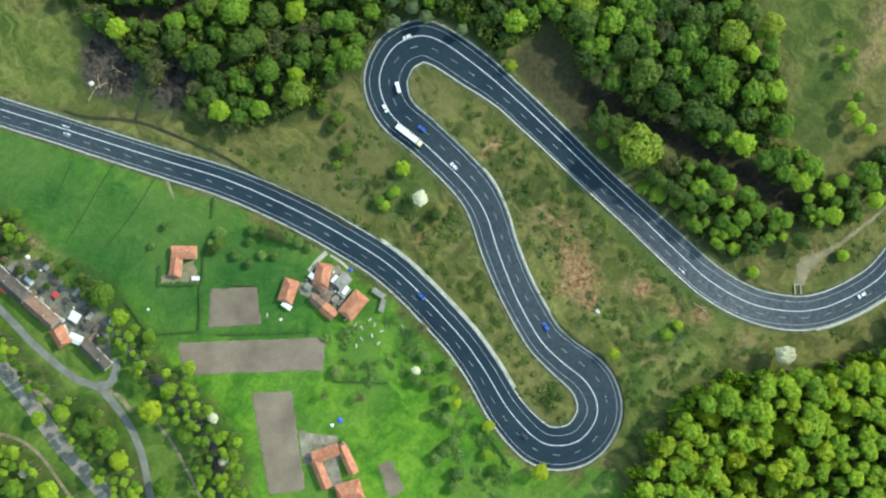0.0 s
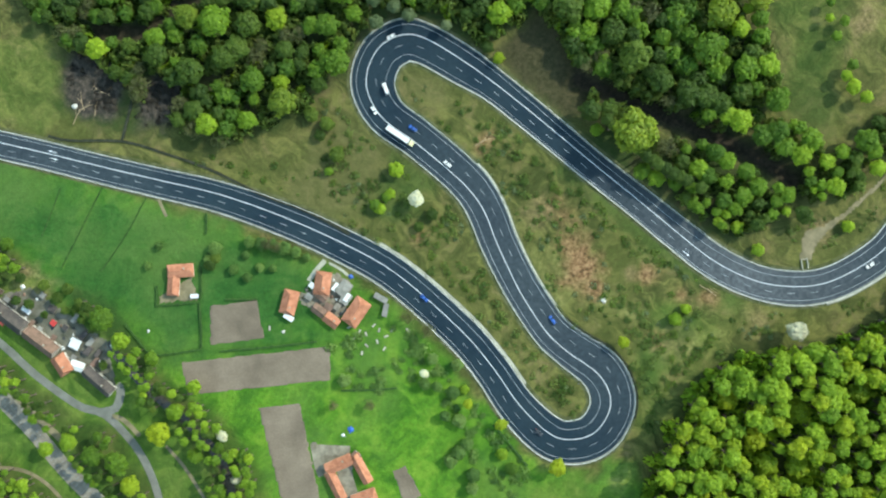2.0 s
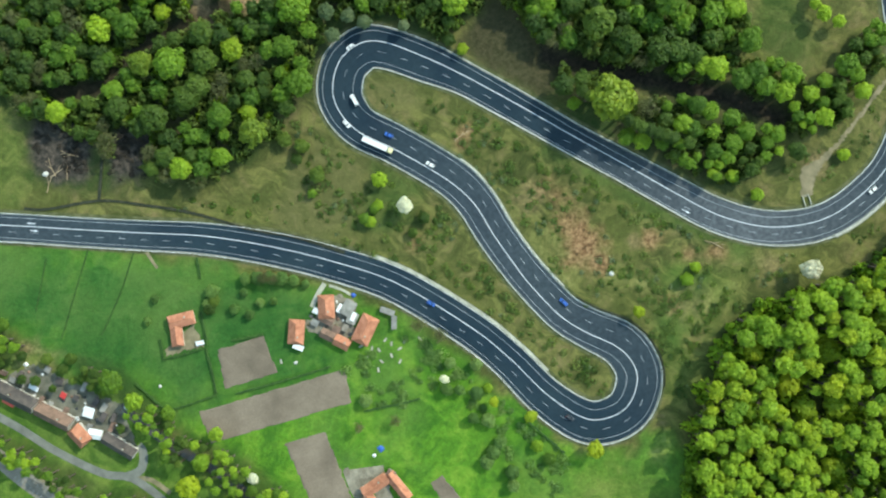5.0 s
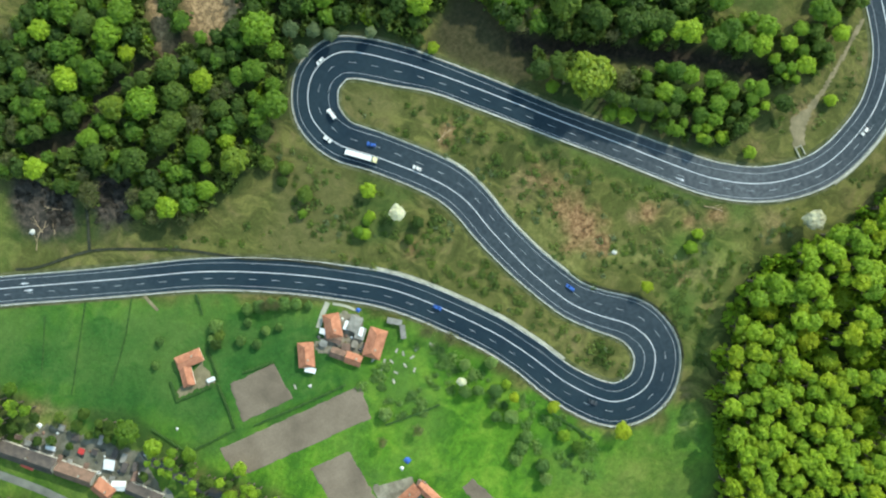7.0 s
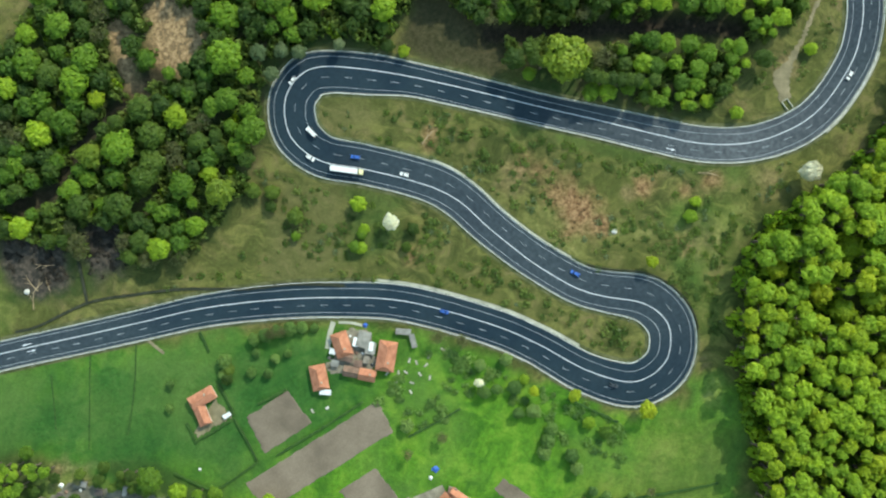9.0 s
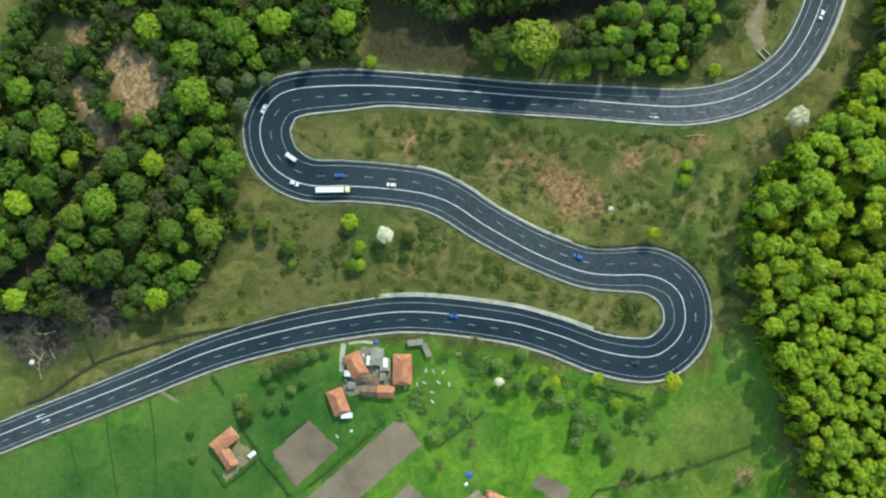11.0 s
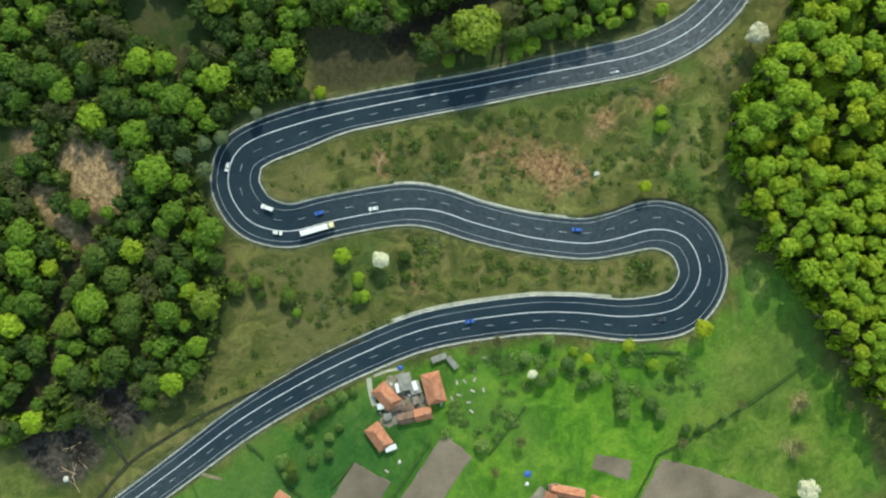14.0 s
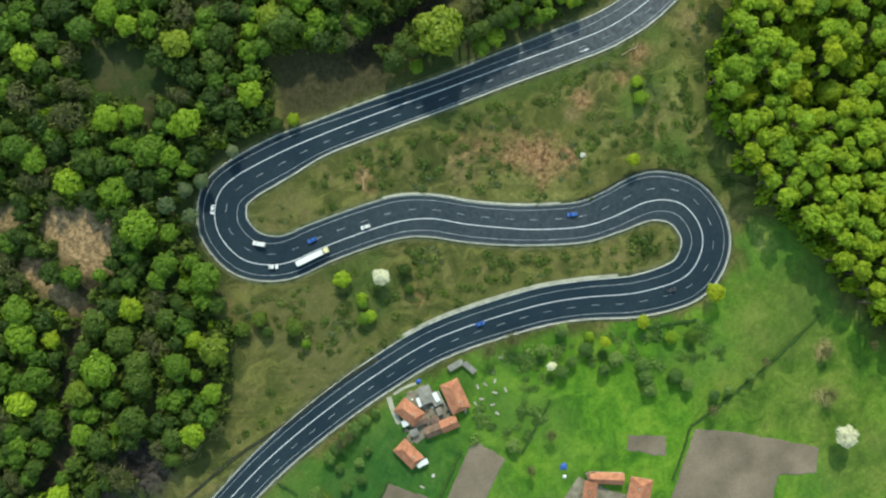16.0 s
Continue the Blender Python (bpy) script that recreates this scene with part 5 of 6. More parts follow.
def house(a, b, wide, eave, rise, roof, label, hip=0.0, over=0.45, chimney=True, openings=True, category="house", wall=None, name="house"):
    """A house whose ridge runs from a to b: walls, two or four roof planes, ridge tiles, chimney, door and windows."""
    wall = wall or PLASTER
    (ax, ay), (bx, by) = a, b
    x, y, L = (ax + bx) / 2, (ay + by) / 2, math.hypot(bx - ax, by - ay)
    ob = thing(name, x, y, label, category, math.degrees(math.atan2(by - ay, bx - ax)))
    l, w = L / 2 - over, wide / 2 - over
    bm = box(bmesh.new(), -l, -w, -1.2, l, w, eave)
    if not hip:
        for sx in (-1, 1):
            v = [bm.verts.new((sx * (l - 0.12 * k), yy, zz)) for k in (0, 1) for yy, zz in ((-w, eave), (w, eave), (0, eave + rise * w / (w + over)))]
            for f in ((0, 1, 2), (5, 4, 3), (0, 3, 4, 1), (1, 4, 5, 2), (2, 5, 3, 0)):
                bm.faces.new([v[i] for i in f])
    part("wall", bm, wall, ob)
    r, l2, w2, z0, z1 = L / 2 - hip * wide / 2, L / 2, wide / 2, eave - 0.1, eave + rise
    for s in (1, -1):
        part("roof_slope", slab(bmesh.new(), (-l2, -s * w2, z0), (l2, -s * w2, z0), (r, 0, z1), (-r, 0, z1), 0.16), roof, ob)
    if hip:
        for s in (1, -1):
            part("roof_slope", slab(bmesh.new(), (s * l2, -w2, z0), (s * l2, w2, z0), (s * r, 0.02, z1), (s * r, -0.02, z1), 0.16), roof, ob)
    part("ridge", box(bmesh.new(), -r, -0.14, z1 - 0.08, r, 0.14, z1 + 0.08, 0.05), roof, ob)
    if chimney:
        c = part("chimney", box(bmesh.new(), L * 0.18 - 0.3, w2 * 0.3 - 0.3, eave, L * 0.18 + 0.3, w2 * 0.3 + 0.3, z1 + 0.7, 0.03), TILE_OLD, ob, "brick chimney")
        part("chimney_cap", box(bmesh.new(), L * 0.18 - 0.4, w2 * 0.3 - 0.4, z1 + 0.7, L * 0.18 + 0.4, w2 * 0.3 + 0.4, z1 + 0.82, 0.02), CONCRETE, c)
    if openings:
        n = max(1, int(L // 4))
        for k in range(n):
            u = -l + (k + 0.5) * 2 * l / n
            for s in (1, -1):
                y0, y1 = sorted((s * (w - 0.05), s * (w + 0.03)))
                if k == 0 and s < 0:
                    part("door", box(bmesh.new(), u - 0.5, y0, 0.1, u + 0.5, y1, 2.15, 0.01), WOOD, ob, "brown wooden door")
                    continue
                f = part("window", box(bmesh.new(), u - 0.6, y0, 1.0, u + 0.6, y1, 2.2, 0.01), WHITE, ob, "white window frame")
                part("pane", box(bmesh.new(), u - 0.5, y0 - 0.01, 1.1, u + 0.5, y1 + 0.01, 2.1), GLASS, f)
    return ob


def shed(a, b, wide, tall, roof, label):
    """A lean-to: board walls under one tilted sheet roof with ribs."""
    (ax, ay), (bx, by) = a, b
    L = math.hypot(bx - ax, by - ay)
    ob = thing("shed", (ax + bx) / 2, (ay + by) / 2, label, "shed", math.degrees(math.atan2(by - ay, bx - ax)))
    l, w = L / 2, wide / 2
    part("wall", box(bmesh.new(), -l + 0.2, -w + 0.2, -0.8, l - 0.2, w - 0.2, tall - 0.25), WOOD, ob)
    part("roof", slab(bmesh.new(), (-l, -w, tall - 0.2), (l, -w, tall - 0.2), (l, w, tall + 0.35), (-l, w, tall + 0.35), 0.08), roof, ob)
    for k in range(max(2, int(L // 1.6))):
        u = -l + (k + 0.5) * L / max(2, int(L // 1.6))
        part("roof_rib", slab(bmesh.new(), (u - 0.05, -w, tall - 0.15), (u + 0.05, -w, tall - 0.15), (u + 0.05, w, tall + 0.40), (u - 0.05, w, tall + 0.40), 0.06), roof, ob)
    return ob


ORANGE = "plastered house with an orange clay-tile roof"
house((-80.5, -16.2), (-84.6, -28.6), 8.4, 3.0, 3.2, TILE, ORANGE + " by the courtyard", 0.55)
house((-62.9, -7.5), (-65.4, -19.8), 8.6, 3.2, 3.4, TILE, ORANGE + " and hipped ends", 0.6)
house((-64.2, -30.6), (-57.7, -36.3), 6.2, 2.8, 2.6, TILE, ORANGE + " at the courtyard's edge", 0.0)
house((-70.2, -25.4), (-64.4, -30.4), 5.4, 2.6, 2.0, TILE_OLD, "barn with an old brown tile roof at the courtyard", 0.0, chimney=False)
house((-42.8, -24), (-52.5, -36), 9.4, 3.2, 3.6, TILE, ORANGE + " beside the garden", 0.6)
house((-68.1, -17.7), (-62.7, -22.5), 5.0, 2.6, 1.2, TILE_OLD, "small outbuilding with an old brown tile roof", 0.0, chimney=False)
shed((-63.9, -25), (-60.3, -27.4), 3.6, 2.6, TILE_OLD, "brown tile-roofed lean-to in the courtyard")
shed((-58.5, -28), (-56.3, -25), 3.0, 2.4, WOOD, "weathered board store in the courtyard")
shed((-73.6, -19), (-70.5, -21.4), 3.4, 2.4, TIN_GREY, "grey sheet-roofed store by the courtyard")
shed((-56.3, -19.9), (-50.5, -14.1), 6.4, 2.8, TIN_GREY, "grey sheet-roofed shed in the courtyard")
shed((-54.5, -25), (-50.8, -20.2), 5.0, 2.6, TIN_GREY, "grey sheet-roofed lean-to in the courtyard")
shed((-59, -17.8), (-55.9, -14.4), 2.6, 3.0, WHITE, "narrow shed with a white roof")
shed((-53.3, -23.8), (-50.5, -20.1), 2.2, 3.1, WHITE, "narrow shed with a white roof")
shed((-85.9, -28.7), (-81.3, -32), 2.8, 3.0, WHITE, "white-roofed porch at the end of the house")
shed((-71.1, -13.3), (-68.7, -15.4), 3.0, 3.0, WHITE, "small white-roofed porch by the drive")
shed((-37.4, -21.4), (-31, -25.6), 3.0, 2.6, TIN_GREY, "long grey sheet-roofed shed below the road")
shed((-31.4, -26.6), (-33.2, -33.4), 2.8, 2.4, TIN_GREY, "grey sheet-roofed shed in the garden")
house((-146.3, -1.8), (-132.2, -1.8), 7.2, 3.0, 2.0, TILE, ORANGE + " alone in the meadow", 0.4)
house((-142.9, -3.3), (-144.4, -14.8), 6.4, 2.8, 1.8, TILE, "wing of the lone house with orange tiles", 0.4, chimney=False)
shed((-135.4, -15.8), (-131.1, -15.8), 2.2, 1.6, WHITE, "low white-roofed coop by the fence")
house((-70.1, -112.6), (-55.7, -107.5), 6.6, 3.2, 2.9, TILE, "farmhouse wing with an orange clay-tile roof", 0.0)
house((-54.8, -105.6), (-47.9, -120.9), 5.8, 3.0, 2.6, TILE, "farmhouse east wing with an orange tile roof", 0.0, chimney=False)
house((-68.9, -113.8), (-62.6, -129.1), 6.0, 3.0, 2.6, TILE, "farmhouse west wing with an orange tile roof", 0.0, chimney=False)
house((-57.1, -132.7), (-43.7, -128.8), 11.0, 3.4, 4.0, TILE, "farmhouse main block with an orange hipped roof", 0.5)
shed((-55.6, -104.8), (-52.3, -108.2), 4.4, 3.0, TILE_OLD, "outbuilding with a dull purple-brown roof")
house((-258.3, 0.9), (-226, -27.2), 8.6, 4.6, 4.8, TIN_DARK, "long village row house with a dark weathered roof", 0.0)
house((-225.1, -27.8), (-210.1, -41), 8.2, 4.6, 4.6, TILE_OLD, "village row house with an old brown roof", 0.0)
house((-209.8, -42.5), (-204.4, -52.3), 8.4, 4.8, 4.0, TILE, ORANGE + " in the village row", 0.3)
house((-203, -47.4), (-196.2, -50.4), 5.2, 3.0, 1.0, WHITE, "low village house with a white sheet roof", 0.0, chimney=False)
house((-195, -51), (-181.6, -64.5), 6.8, 4.6, 3.8, TIN_DARK, "village row house with a patchy dark roof", 0.0)
house((-241.2, -18.1), (-236.3, -23), 5.5, 3.0, 1.4, TIN_RED, "small village house with a red sheet roof", 0.0, chimney=False)
shed((-202.3, -35.3), (-197.4, -38.3), 5.6, 2.8, WHITE, "backyard shed with a white roof")
YARD_SHEDS = [((-215.3, -9.8), TIN_GREY), ((-224.9, -17.2), WHITE), ((-210.8, -17.2), TIN_DARK), ((-210.7, -24.9), TIN_RED), ((-204.4, -27.9), TIN_DARK), ((-198.7, -23.3), TIN_GREY), ((-219.2, -28.6), TIN_GREY), ((-211.5, -32.9), TILE_OLD), ((-195.1, -32.8), TIN_DARK), ((-191.5, -36.5), TIN_GREY),
              ((-193.1, -41.1), TIN_DARK), ((-187.8, -42.7), TIN_DARK), ((-234.9, -10.5), TIN_GREY), ((-229.8, -8.9), TIN_DARK), ((-222.6, -24.3), TILE_OLD), ((-201.7, -44.3), TIN_GREY), ((-190.1, -47.3), TILE_OLD), ((-247.3, -4.3), TIN_DARK), ((-238.5, -5.8), TILE_OLD)]
rng = random.Random(3)
SHED_WORDS = {TIN_GREY: "small grey sheet-roofed shed in a backyard", WHITE: "small white-roofed shed in a backyard", TIN_DARK: "small dark-roofed shed in a backyard", TIN_RED: "small red-roofed shed in a backyard", TILE_OLD: "small brown tile-roofed shed in a backyard"}
for (x, y), roof in YARD_SHEDS:
    a = radians(-42 + rng.choice((0, 90)) + rng.uniform(-6, 6))
    l = rng.uniform(1.4, 2.8)
    shed((x - l * math.cos(a), y - l * math.sin(a)), (x + l * math.cos(a), y + l * math.sin(a)), rng.uniform(2.0, 3.4), rng.uniform(2.0, 2.8), roof, SHED_WORDS[roof])


# ---- vehicles ----
def wheel_mesh():
    bm = bmesh.new()
    bmesh.ops.create_cone(bm, cap_ends=True, segments=16, radius1=0.33, radius2=0.33, depth=0.22, matrix=Matrix.Rotation(radians(90), 4, "X"))
    bmesh.ops.bevel(bm, geom=[e for e in bm.edges if abs(e.verts[0].co.y - e.verts[1].co.y) < 0.01], offset=0.04, segments=2, affect="EDGES")
    me = bpy.data.meshes.new("wheel")
    bm.to_mesh(me)
    bm.free()
    me.materials.append(RUBBER)
    return me


WHEEL = wheel_mesh()


def wheels(ob, spots, size=1.0):
    for x, y in spots:
        w = new("wheel", WHEEL)
        w.parent = ob
        w.location, w.scale = (x, y, 0.33 * size), (size, 1, size)


def on_road(name, spot, back, label, category):
    x, y = spot
    k, way = along(x, y)
    return thing(name, x, y, label, category, way + (180 if back else 0), "", 0.17)


def car(spot, back, material, label, long=4.4, wide=1.8, tall=1.45, van=False):
    ob = on_road("van" if van else "car", spot, back, label, "van" if van else "car")
    l, w = long / 2, wide / 2
    part("body", box(bmesh.new(), -l, -w, 0.28, l, w, 0.82 if not van else 1.0, 0.14), material, ob)
    c0, c1 = (-l + 0.05, l - 1.3) if van else (-l + 0.35, l - 1.25)
    bm = box(bmesh.new(), c0, -w + 0.06, 0.78, c1, w - 0.06, tall, 0.0)
    for v in bm.verts:
        if v.co.z > 1.0:
            v.co.y *= 0.84
            v.co.x += (-0.55 if v.co.x > 0 else (0.08 if van else 0.4))
    part("cabin", bm, GLASS, ob, "dark glazed cabin")
    part("roof", box(bmesh.new(), c0 + (0.15 if van else 0.5), -w * 0.78, tall - 0.02, c1 - 0.62, w * 0.78, tall + 0.05, 0.02), material, ob)
    part("windscreen_pillar", box(bmesh.new(), c0 + 0.2, -w * 0.86, 0.8, c0 + 0.35, w * 0.86, tall, 0.02), material, ob)
    for s in (1, -1):
        part("headlight", box(bmesh.new(), l - 0.12, s * w * 0.62 - 0.18, 0.55, l + 0.01, s * w * 0.62 + 0.18, 0.70, 0.02), SILVER, ob)
        part("tail_light", box(bmesh.new(), -l - 0.01, s * w * 0.7 - 0.14, 0.6, -l + 0.1, s * w * 0.7 + 0.14, 0.78, 0.02), TIN_RED, ob)
    wheels(ob, [(sx * long * 0.31, sy * (w - 0.1)) for sx in (1, -1) for sy in (1, -1)])
    return ob


def lorry(spot, back):
    ob = on_road("truck", spot, back, "long white articulated truck with a cream cab", "truck")
    part("trailer", box(bmesh.new(), -8.4, -1.27, 1.15, 5.1, 1.27, 4.0, 0.06), WHITE, ob, "white box trailer")
    part("chassis", box(bmesh.new(), -8.2, -0.5, 0.75, 7.6, 0.5, 1.12, 0.03), DARK, ob)
    cab = part("cab", box(bmesh.new(), 5.7, -1.24, 0.6, 8.0, 1.24, 3.4, 0.16), CREAM, ob, "cream driver's cab")
    part("windscreen", box(bmesh.new(), 7.97, -1.05, 1.9, 8.03, 1.05, 2.9, 0.02), GLASS, cab)
    part("wind_deflector", box(bmesh.new(), 5.9, -1.0, 3.38, 7.2, 1.0, 3.75, 0.12), CREAM, cab)
    wheels(ob, [(x, s * 1.1) for x in (-7.0, -5.7, -4.4, 3.9, 6.9) for s in (1, -1)], 1.5)


lorry((-17.7, 59.6), True)
car((-23.6, 84.8), False, WHITE, "white delivery van driving up the road", 6.2, 2.1, 2.4, True)
car((-30.5, 74.2), True, WHITE, "white passenger car behind the truck")
car((5.7, 43.7), False, WHITE, "white passenger car on the middle lane")
car((-11, 63.4), False, BLUE, "dark blue passenger car on the bend")
car((54.5, -41.1), False, BLUE, "bright blue passenger car by the verge", 4.8)
car((-18.8, 111.2), True, WHITE, "white passenger car in the upper bend")
car((217, -23.9), True, WHITE, "white passenger car on the upper road")
car((43.5, -100), False, DARK, "dark grey passenger car entering the bend")
car((-11.4, -25.2), False, BLUE, "dark blue passenger car on the lower road")


# ---- guard rails ----
def post_mesh():
    me = bpy.data.meshes.new("post")
    bm = box(bmesh.new(), -0.06, -0.06, -0.3, 0.06, 0.06, 0.72, 0.01)
    bm.to_mesh(me)
    bm.free()
    me.materials.append(STEEL)
    return me


POST = post_mesh()


def beam(line, parent):
    """A folded steel rail that follows a line."""
    nv = normals(line)
    prof = [(-0.05, 0.45), (0.06, 0.50), (-0.02, 0.60), (0.06, 0.70), (-0.05, 0.76), (-0.10, 0.76), (-0.10, 0.45)]
    n, m = len(line), len(prof)
    verts = np.concatenate([np.c_[line[:, :2] + nv * o, height(line[:, 0], line[:, 1]) + 0.16 + z] for o, z in prof])
    i = np.arange(n - 1)
    faces = np.concatenate([np.stack([r * n + i, ((r + 1) % m) * n + i, ((r + 1) % m) * n + i + 1, r * n + i + 1], 1) for r in range(m)])
    base = np.array(parent.location)
    return mesh_object("beam", verts - base, faces, STEEL, parent)


def guard_rails(offset, skip):
    nv = normals(ROUTE)
    line = CENTRE + nv * offset[:, None]
    for i in range(0, len(line) - 13, 12):
        seg = line[i:i + 13]
        if any(to_polygon(seg[6:7, 0], seg[6:7, 1], p)[0] > 0 for p in skip):
            continue
        x, y = seg[0]
        ob = thing("guard_rail", x, y, "galvanised steel guard rail along the road", "guard rail", 0, "guard rails of the highway")
        beam(seg, ob)
        for k in range(0, 12, 2):
            p = new("post", POST)
            p.parent = ob
            p.location = (seg[k, 0] - x, seg[k, 1] - y, zed(*seg[k]) + 0.16 - ob.location.z)


guard_rails(-(KERB_R + 0.65), ())
guard_rails(KERB_L + 0.65, ())


# ---- small things ----
def arrow(spot, back):
    """A worn arrow painted on the asphalt."""
    x, y = spot
    k, way = along(x, y)
    bm = bmesh.new()
    v = [bm.verts.new((u * (-1 if back else 1), w, 0.0)) for u, w in ((-2.4, -0.16), (0.4, -0.16), (0.4, -0.6), (2.4, 0), (0.4, 0.6), (0.4, 0.16), (-2.4, 0.16))]
    bm.faces.new(v)
    ob = part("arrow_marking", bm, LINE, road, "white arrow painted on the lane")
    ob.matrix_basis = pose(x, y, zed(x, y) + 0.185, math.degrees(math.atan(SLOPE)), -math.degrees(math.atan(SLOPE)), 0) @ pose(0, 0, 0, 0, 0, way)


arrow((125.2, -11.5), False)
arrow((-203.4, 66.2), True)
arrow((-202.8, 62.2), False)


def rock(x, y, r, seed):
    bm = bmesh.new()
    bmesh.ops.create_icosphere(bm, subdivisions=3, radius=r)
    for v in bm.verts:
        v.co *= 1 + 0.35 * noise.noise(v.co * (1.1 / r) + Vector((seed, 0, 0)))
        v.co.z *= 0.6
    me = bpy.data.meshes.new("boulder")
    bm.to_mesh(me)
    bm.free()
    me.materials.append(STONE)
    ob = new("boulder", me)
    ob.matrix_basis = pose(x, y, zed(x, y) + 0.2 * r, 0, 0, seed * 40)
    return tagged(ob, "pale weathered boulder in the dry grass", "boulder")


rock(81.6, -32.8, 1.4, 1)
rock(-87.4, -38.1, 0.9, 2)
rock(-160.2, -32.8, 0.8, 3)
rock(-188.8, 88.9, 1.4, 4)


def sign(x, y, turn):
    ob = thing("road_sign", x, y, "dark-backed road sign on a steel post", "road sign", turn)
    part("post", box(bmesh.new(), -0.05, -0.05, -0.4, 0.05, 0.05, 2.6, 0.01), STEEL, ob)
    part("panel", box(bmesh.new(), -0.9, -0.08, 1.5, 0.9, -0.05, 2.7, 0.01), DARK, ob)


sign(65.8, -75.0, 40)
sign(84.4, -61.3, -30)


def tarpaulin(x, y, r, material, label):
    """A heap under a sheet."""
    bm = bmesh.new()
    bmesh.ops.create_grid(bm, x_segments=10, y_segments=10, size=r)
    for v in bm.verts:
        d = min(1, v.co.xy.length / r)
        v.co.z = 0.05 + (1 - d * d) * 0.9 + 0.18 * noise.noise(v.co * 1.3 + Vector((x, y, 0)))
    bmesh.ops.solidify(bm, geom=list(bm.faces), thickness=0.03)
    me = bpy.data.meshes.new("tarpaulin")
    bm.to_mesh(me)
    bm.free()
    me.materials.append(material)
    ob = new("tarpaulin", me)
    ob.matrix_basis = pose(x, y, zed(x, y), 0, 0, 25)
    return tagged(ob, label, "tarpaulin")


tarpaulin(-55.6, -92.5, 1.6, BLUE, "blue tarpaulin over a heap in the garden")
tarpaulin(-49.3, -11.2, 1.1, BLUE, "blue tarpaulin below the road bank")
tarpaulin(-59.9, -95.3, 0.9, WHITE, "white sheet over a heap in the garden")


for x, y, r, material, label in ((-66.2, -23.4, 0.9, WOOD, "heap of weathered boards in the courtyard"), (-60.2, -21.2, 1.0, TILE_OLD, "heap of old roof tiles in the courtyard"), (-57.8, -22.8, 0.7, WHITE, "white sheet over a heap in the courtyard"), (-61.8, -24.2, 0.8, DIRT, "heap of earth in the courtyard"),
                                 (-73.2, -16.6, 1.0, WOOD, "heap of weathered boards in the courtyard"), (-75.6, -20.4, 0.9, DIRT, "heap of earth in the courtyard"), (-52.8, -28.6, 0.8, TILE_OLD, "heap of old roof tiles in the courtyard"), (-58.6, -12.4, 0.7, WHITE, "white sheet over a heap in the courtyard"), (-56.4, -30.2, 0.9, DARK, "dark tarpaulin over a heap in the courtyard")):
    tarpaulin(x, y, r, material, label)
YARD_HEAPS = {WHITE: "small heap under a white sheet in a backyard", DARK: "small dark tarpaulin over a heap in a backyard", TIN_GREY: "small heap of grey sheets in a backyard", TILE_OLD: "small heap of brown bricks in a backyard"}
rng = random.Random(11)
for k in range(34):
    u, v = rng.uniform(0.04, 0.96), rng.uniform(-9.0, 9.0)
    x, y = -236 + 52 * u + 0.62 * v, -8 - 40 * u + 0.78 * v
    material = (WHITE, DARK, TIN_GREY, DARK, TILE_OLD, WHITE)[k % 6]
    tarpaulin(x, y, rng.uniform(0.5, 1.2), material, YARD_HEAPS[material])


def cold_frame(x, y, turn):
    """A low garden bed with a pale board rim."""
    ob = thing("garden_bed", x, y, "pale board-edged garden bed in the grass", "garden bed", turn, "garden beds")
    for s in (1, -1):
        part("long_board", box(bmesh.new(), -1.2, s * 0.5 - 0.04, -0.2, 1.2, s * 0.5 + 0.04, 0.35, 0.01), WOOD, ob)
        part("end_board", box(bmesh.new(), s * 1.2 - 0.04, -0.46, -0.2, s * 1.2 + 0.04, 0.46, 0.35, 0.01), WOOD, ob)
    part("soil", box(bmesh.new(), -1.15, -0.45, -0.2, 1.15, 0.45, 0.24), CONCRETE, ob, "pale cover over the bed")


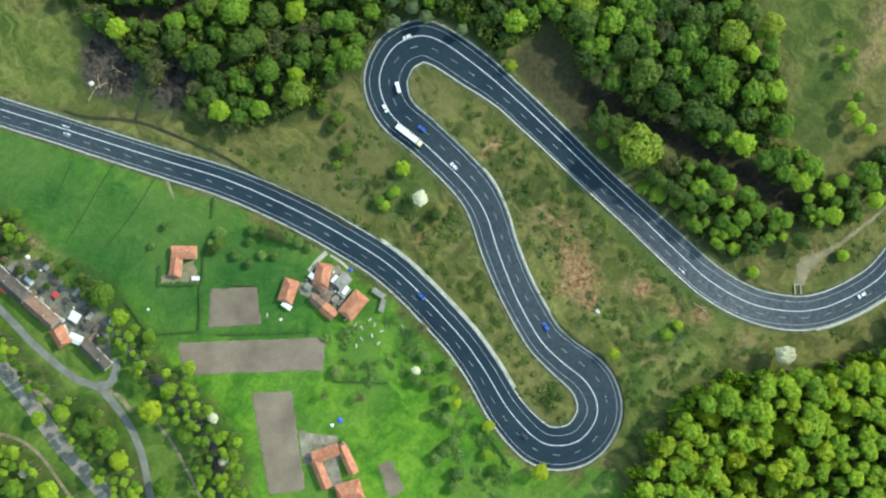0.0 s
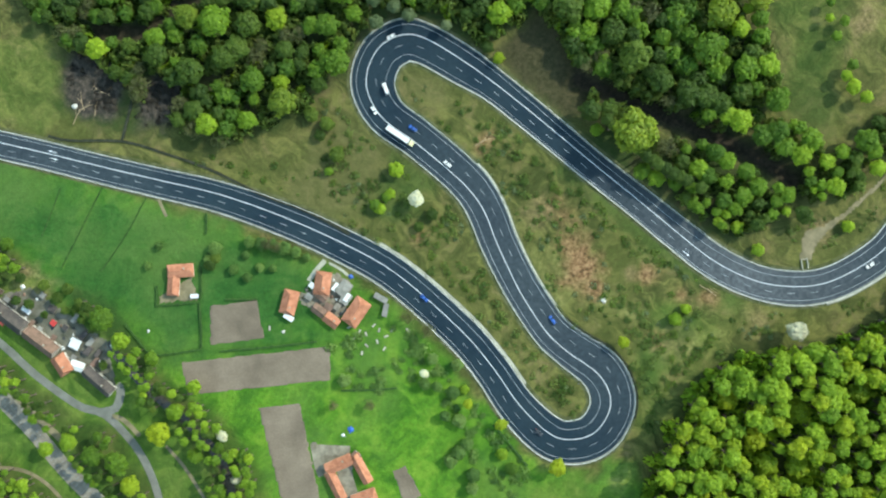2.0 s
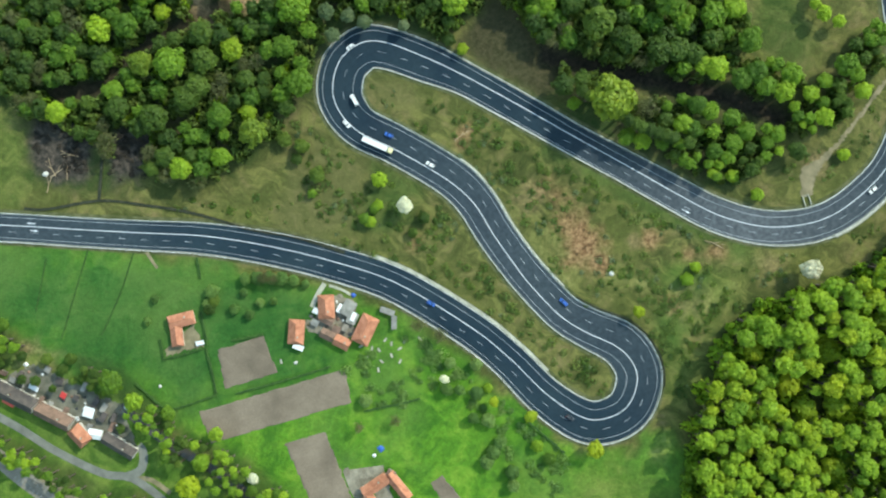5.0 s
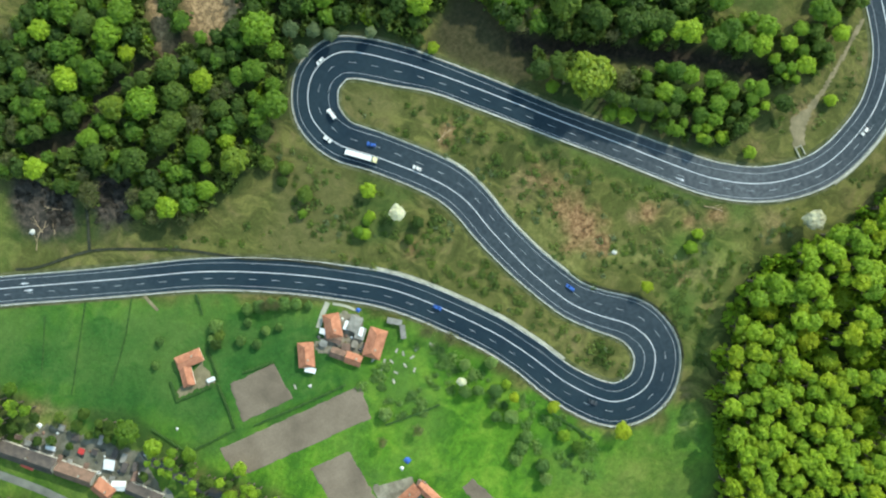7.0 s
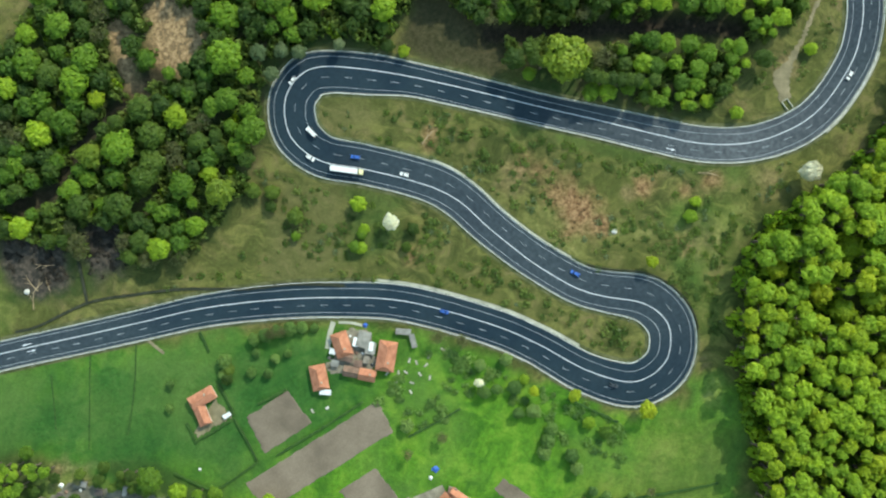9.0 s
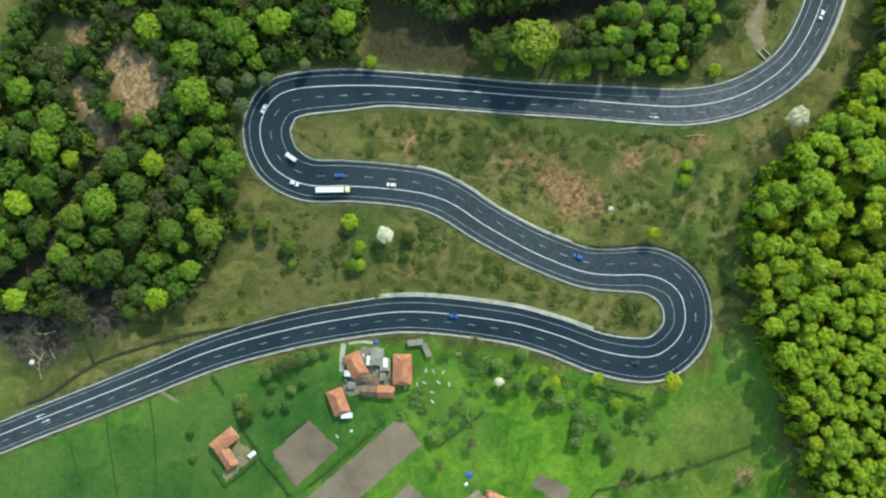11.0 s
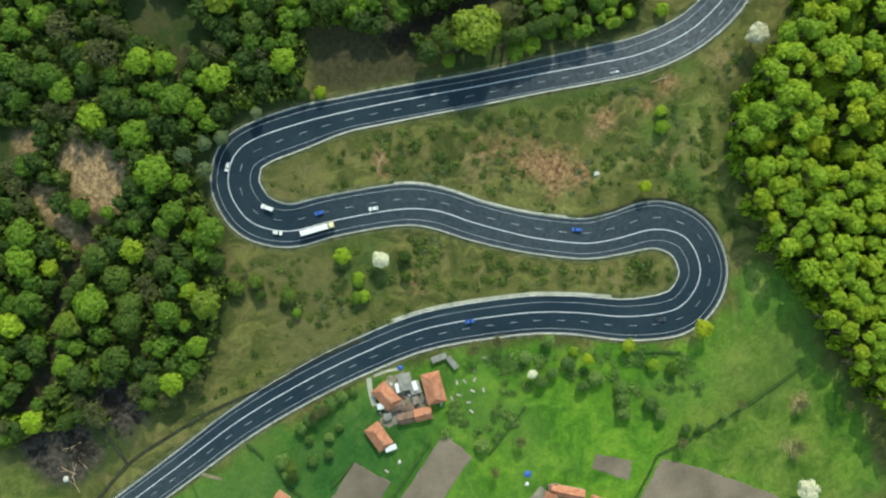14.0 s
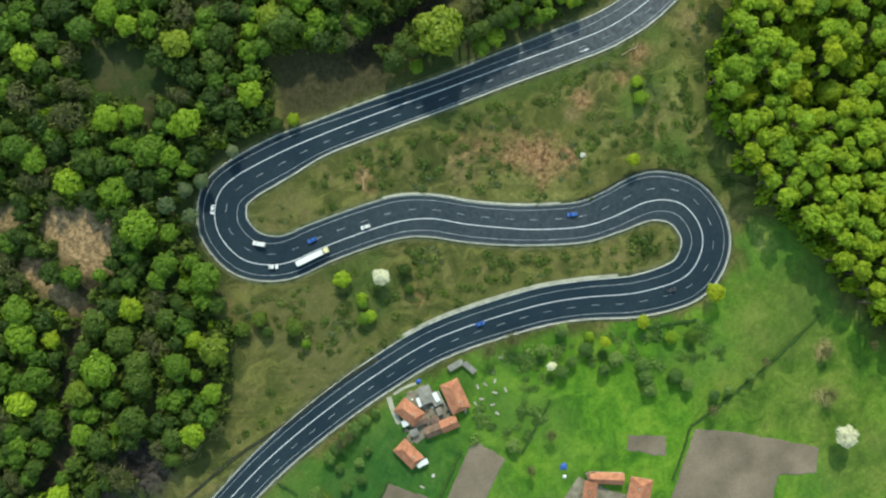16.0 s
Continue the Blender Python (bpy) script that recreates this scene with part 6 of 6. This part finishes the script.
for x, y, turn in ((-36.5, -40.5, 75), (-33, -44, 15), (-47, -40.5, 60), (-38, -46.5, 100), (-29.5, -41, 30), (-46.5, -52, 85), (-34.5, -50.5, 50), (-21.5, -41.5, 120), (-19.5, -45, 40), (-52.2, -37.9, 20), (-43.6, -42.1, 110), (-39.1, -37.8, 40), (-50.4, -44, 0), (-94.7, -35.6, 90), (-43.7, -48.2, 130)):
    cold_frame(x, y, turn)




def fallen_branch(x, y, turn):
    """A bleached forked branch lying on the grass."""
    bm = bmesh.new()
    for p, q, r in (((-5, 0, 0.25), (0, 0.3, 0.3), 0.22), ((0, 0.3, 0.3), (5, -0.4, 0.2), 0.16), ((-1, 0.2, 0.3), (2.5, 2.2, 0.25), 0.12), ((2, 0, 0.25), (4.5, 1.6, 0.2), 0.09)):
        p, q = Vector(p), Vector(q)
        d = (q - p)
        m = Matrix.Translation((p + q) / 2) @ d.to_track_quat("Z", "Y").to_matrix().to_4x4()
        bmesh.ops.create_cone(bm, cap_ends=True, segments=8, radius1=r, radius2=r * 0.7, depth=d.length * 1.04, matrix=m)
    me = bpy.data.meshes.new("fallen_branch")
    bm.to_mesh(me)
    bm.free()
    me.materials.append(DEADWOOD)
    ob = new("fallen_branch", me)
    ob.matrix_basis = pose(x, y, zed(x, y), 0, 0, turn)
    return tagged(ob, "pale bleached fallen branch on the dry slope", "branch")


DEADWOOD = varied("bleached_wood", (0.24, 0.17, 0.10), (0.40, 0.31, 0.20), 0.8, 5, 0.9, 0.15, 0.02)
fallen_branch(25.4, 54.0, 20)
fallen_branch(135.1, -31.1, -35)
fallen_branch(30.3, -189.9, 40)
for k, (x, y, turn) in enumerate(((-188, 83.8, 60), (-181.7, 88.3, 20), (-184.7, 91.3, 100), (-173.8, 95.7, 150), (-177.1, 88.2, 75))):
    fallen_branch(x, y, turn)


def culvert(x, y, turn):
    ob = thing("culvert", x, y, "pale concrete culvert head beside the road", "culvert", turn)
    for s in (1, -1):
        part("wing_wall", box(bmesh.new(), -2.6, s * 1.5 - 0.2, -0.5, 2.6, s * 1.5 + 0.2, 0.9, 0.04), CONCRETE, ob)
    part("head_wall", box(bmesh.new(), 2.2, -1.3, -0.5, 2.6, 1.3, 0.8, 0.04), CONCRETE, ob)


culvert(184.5, -20.9, 95)
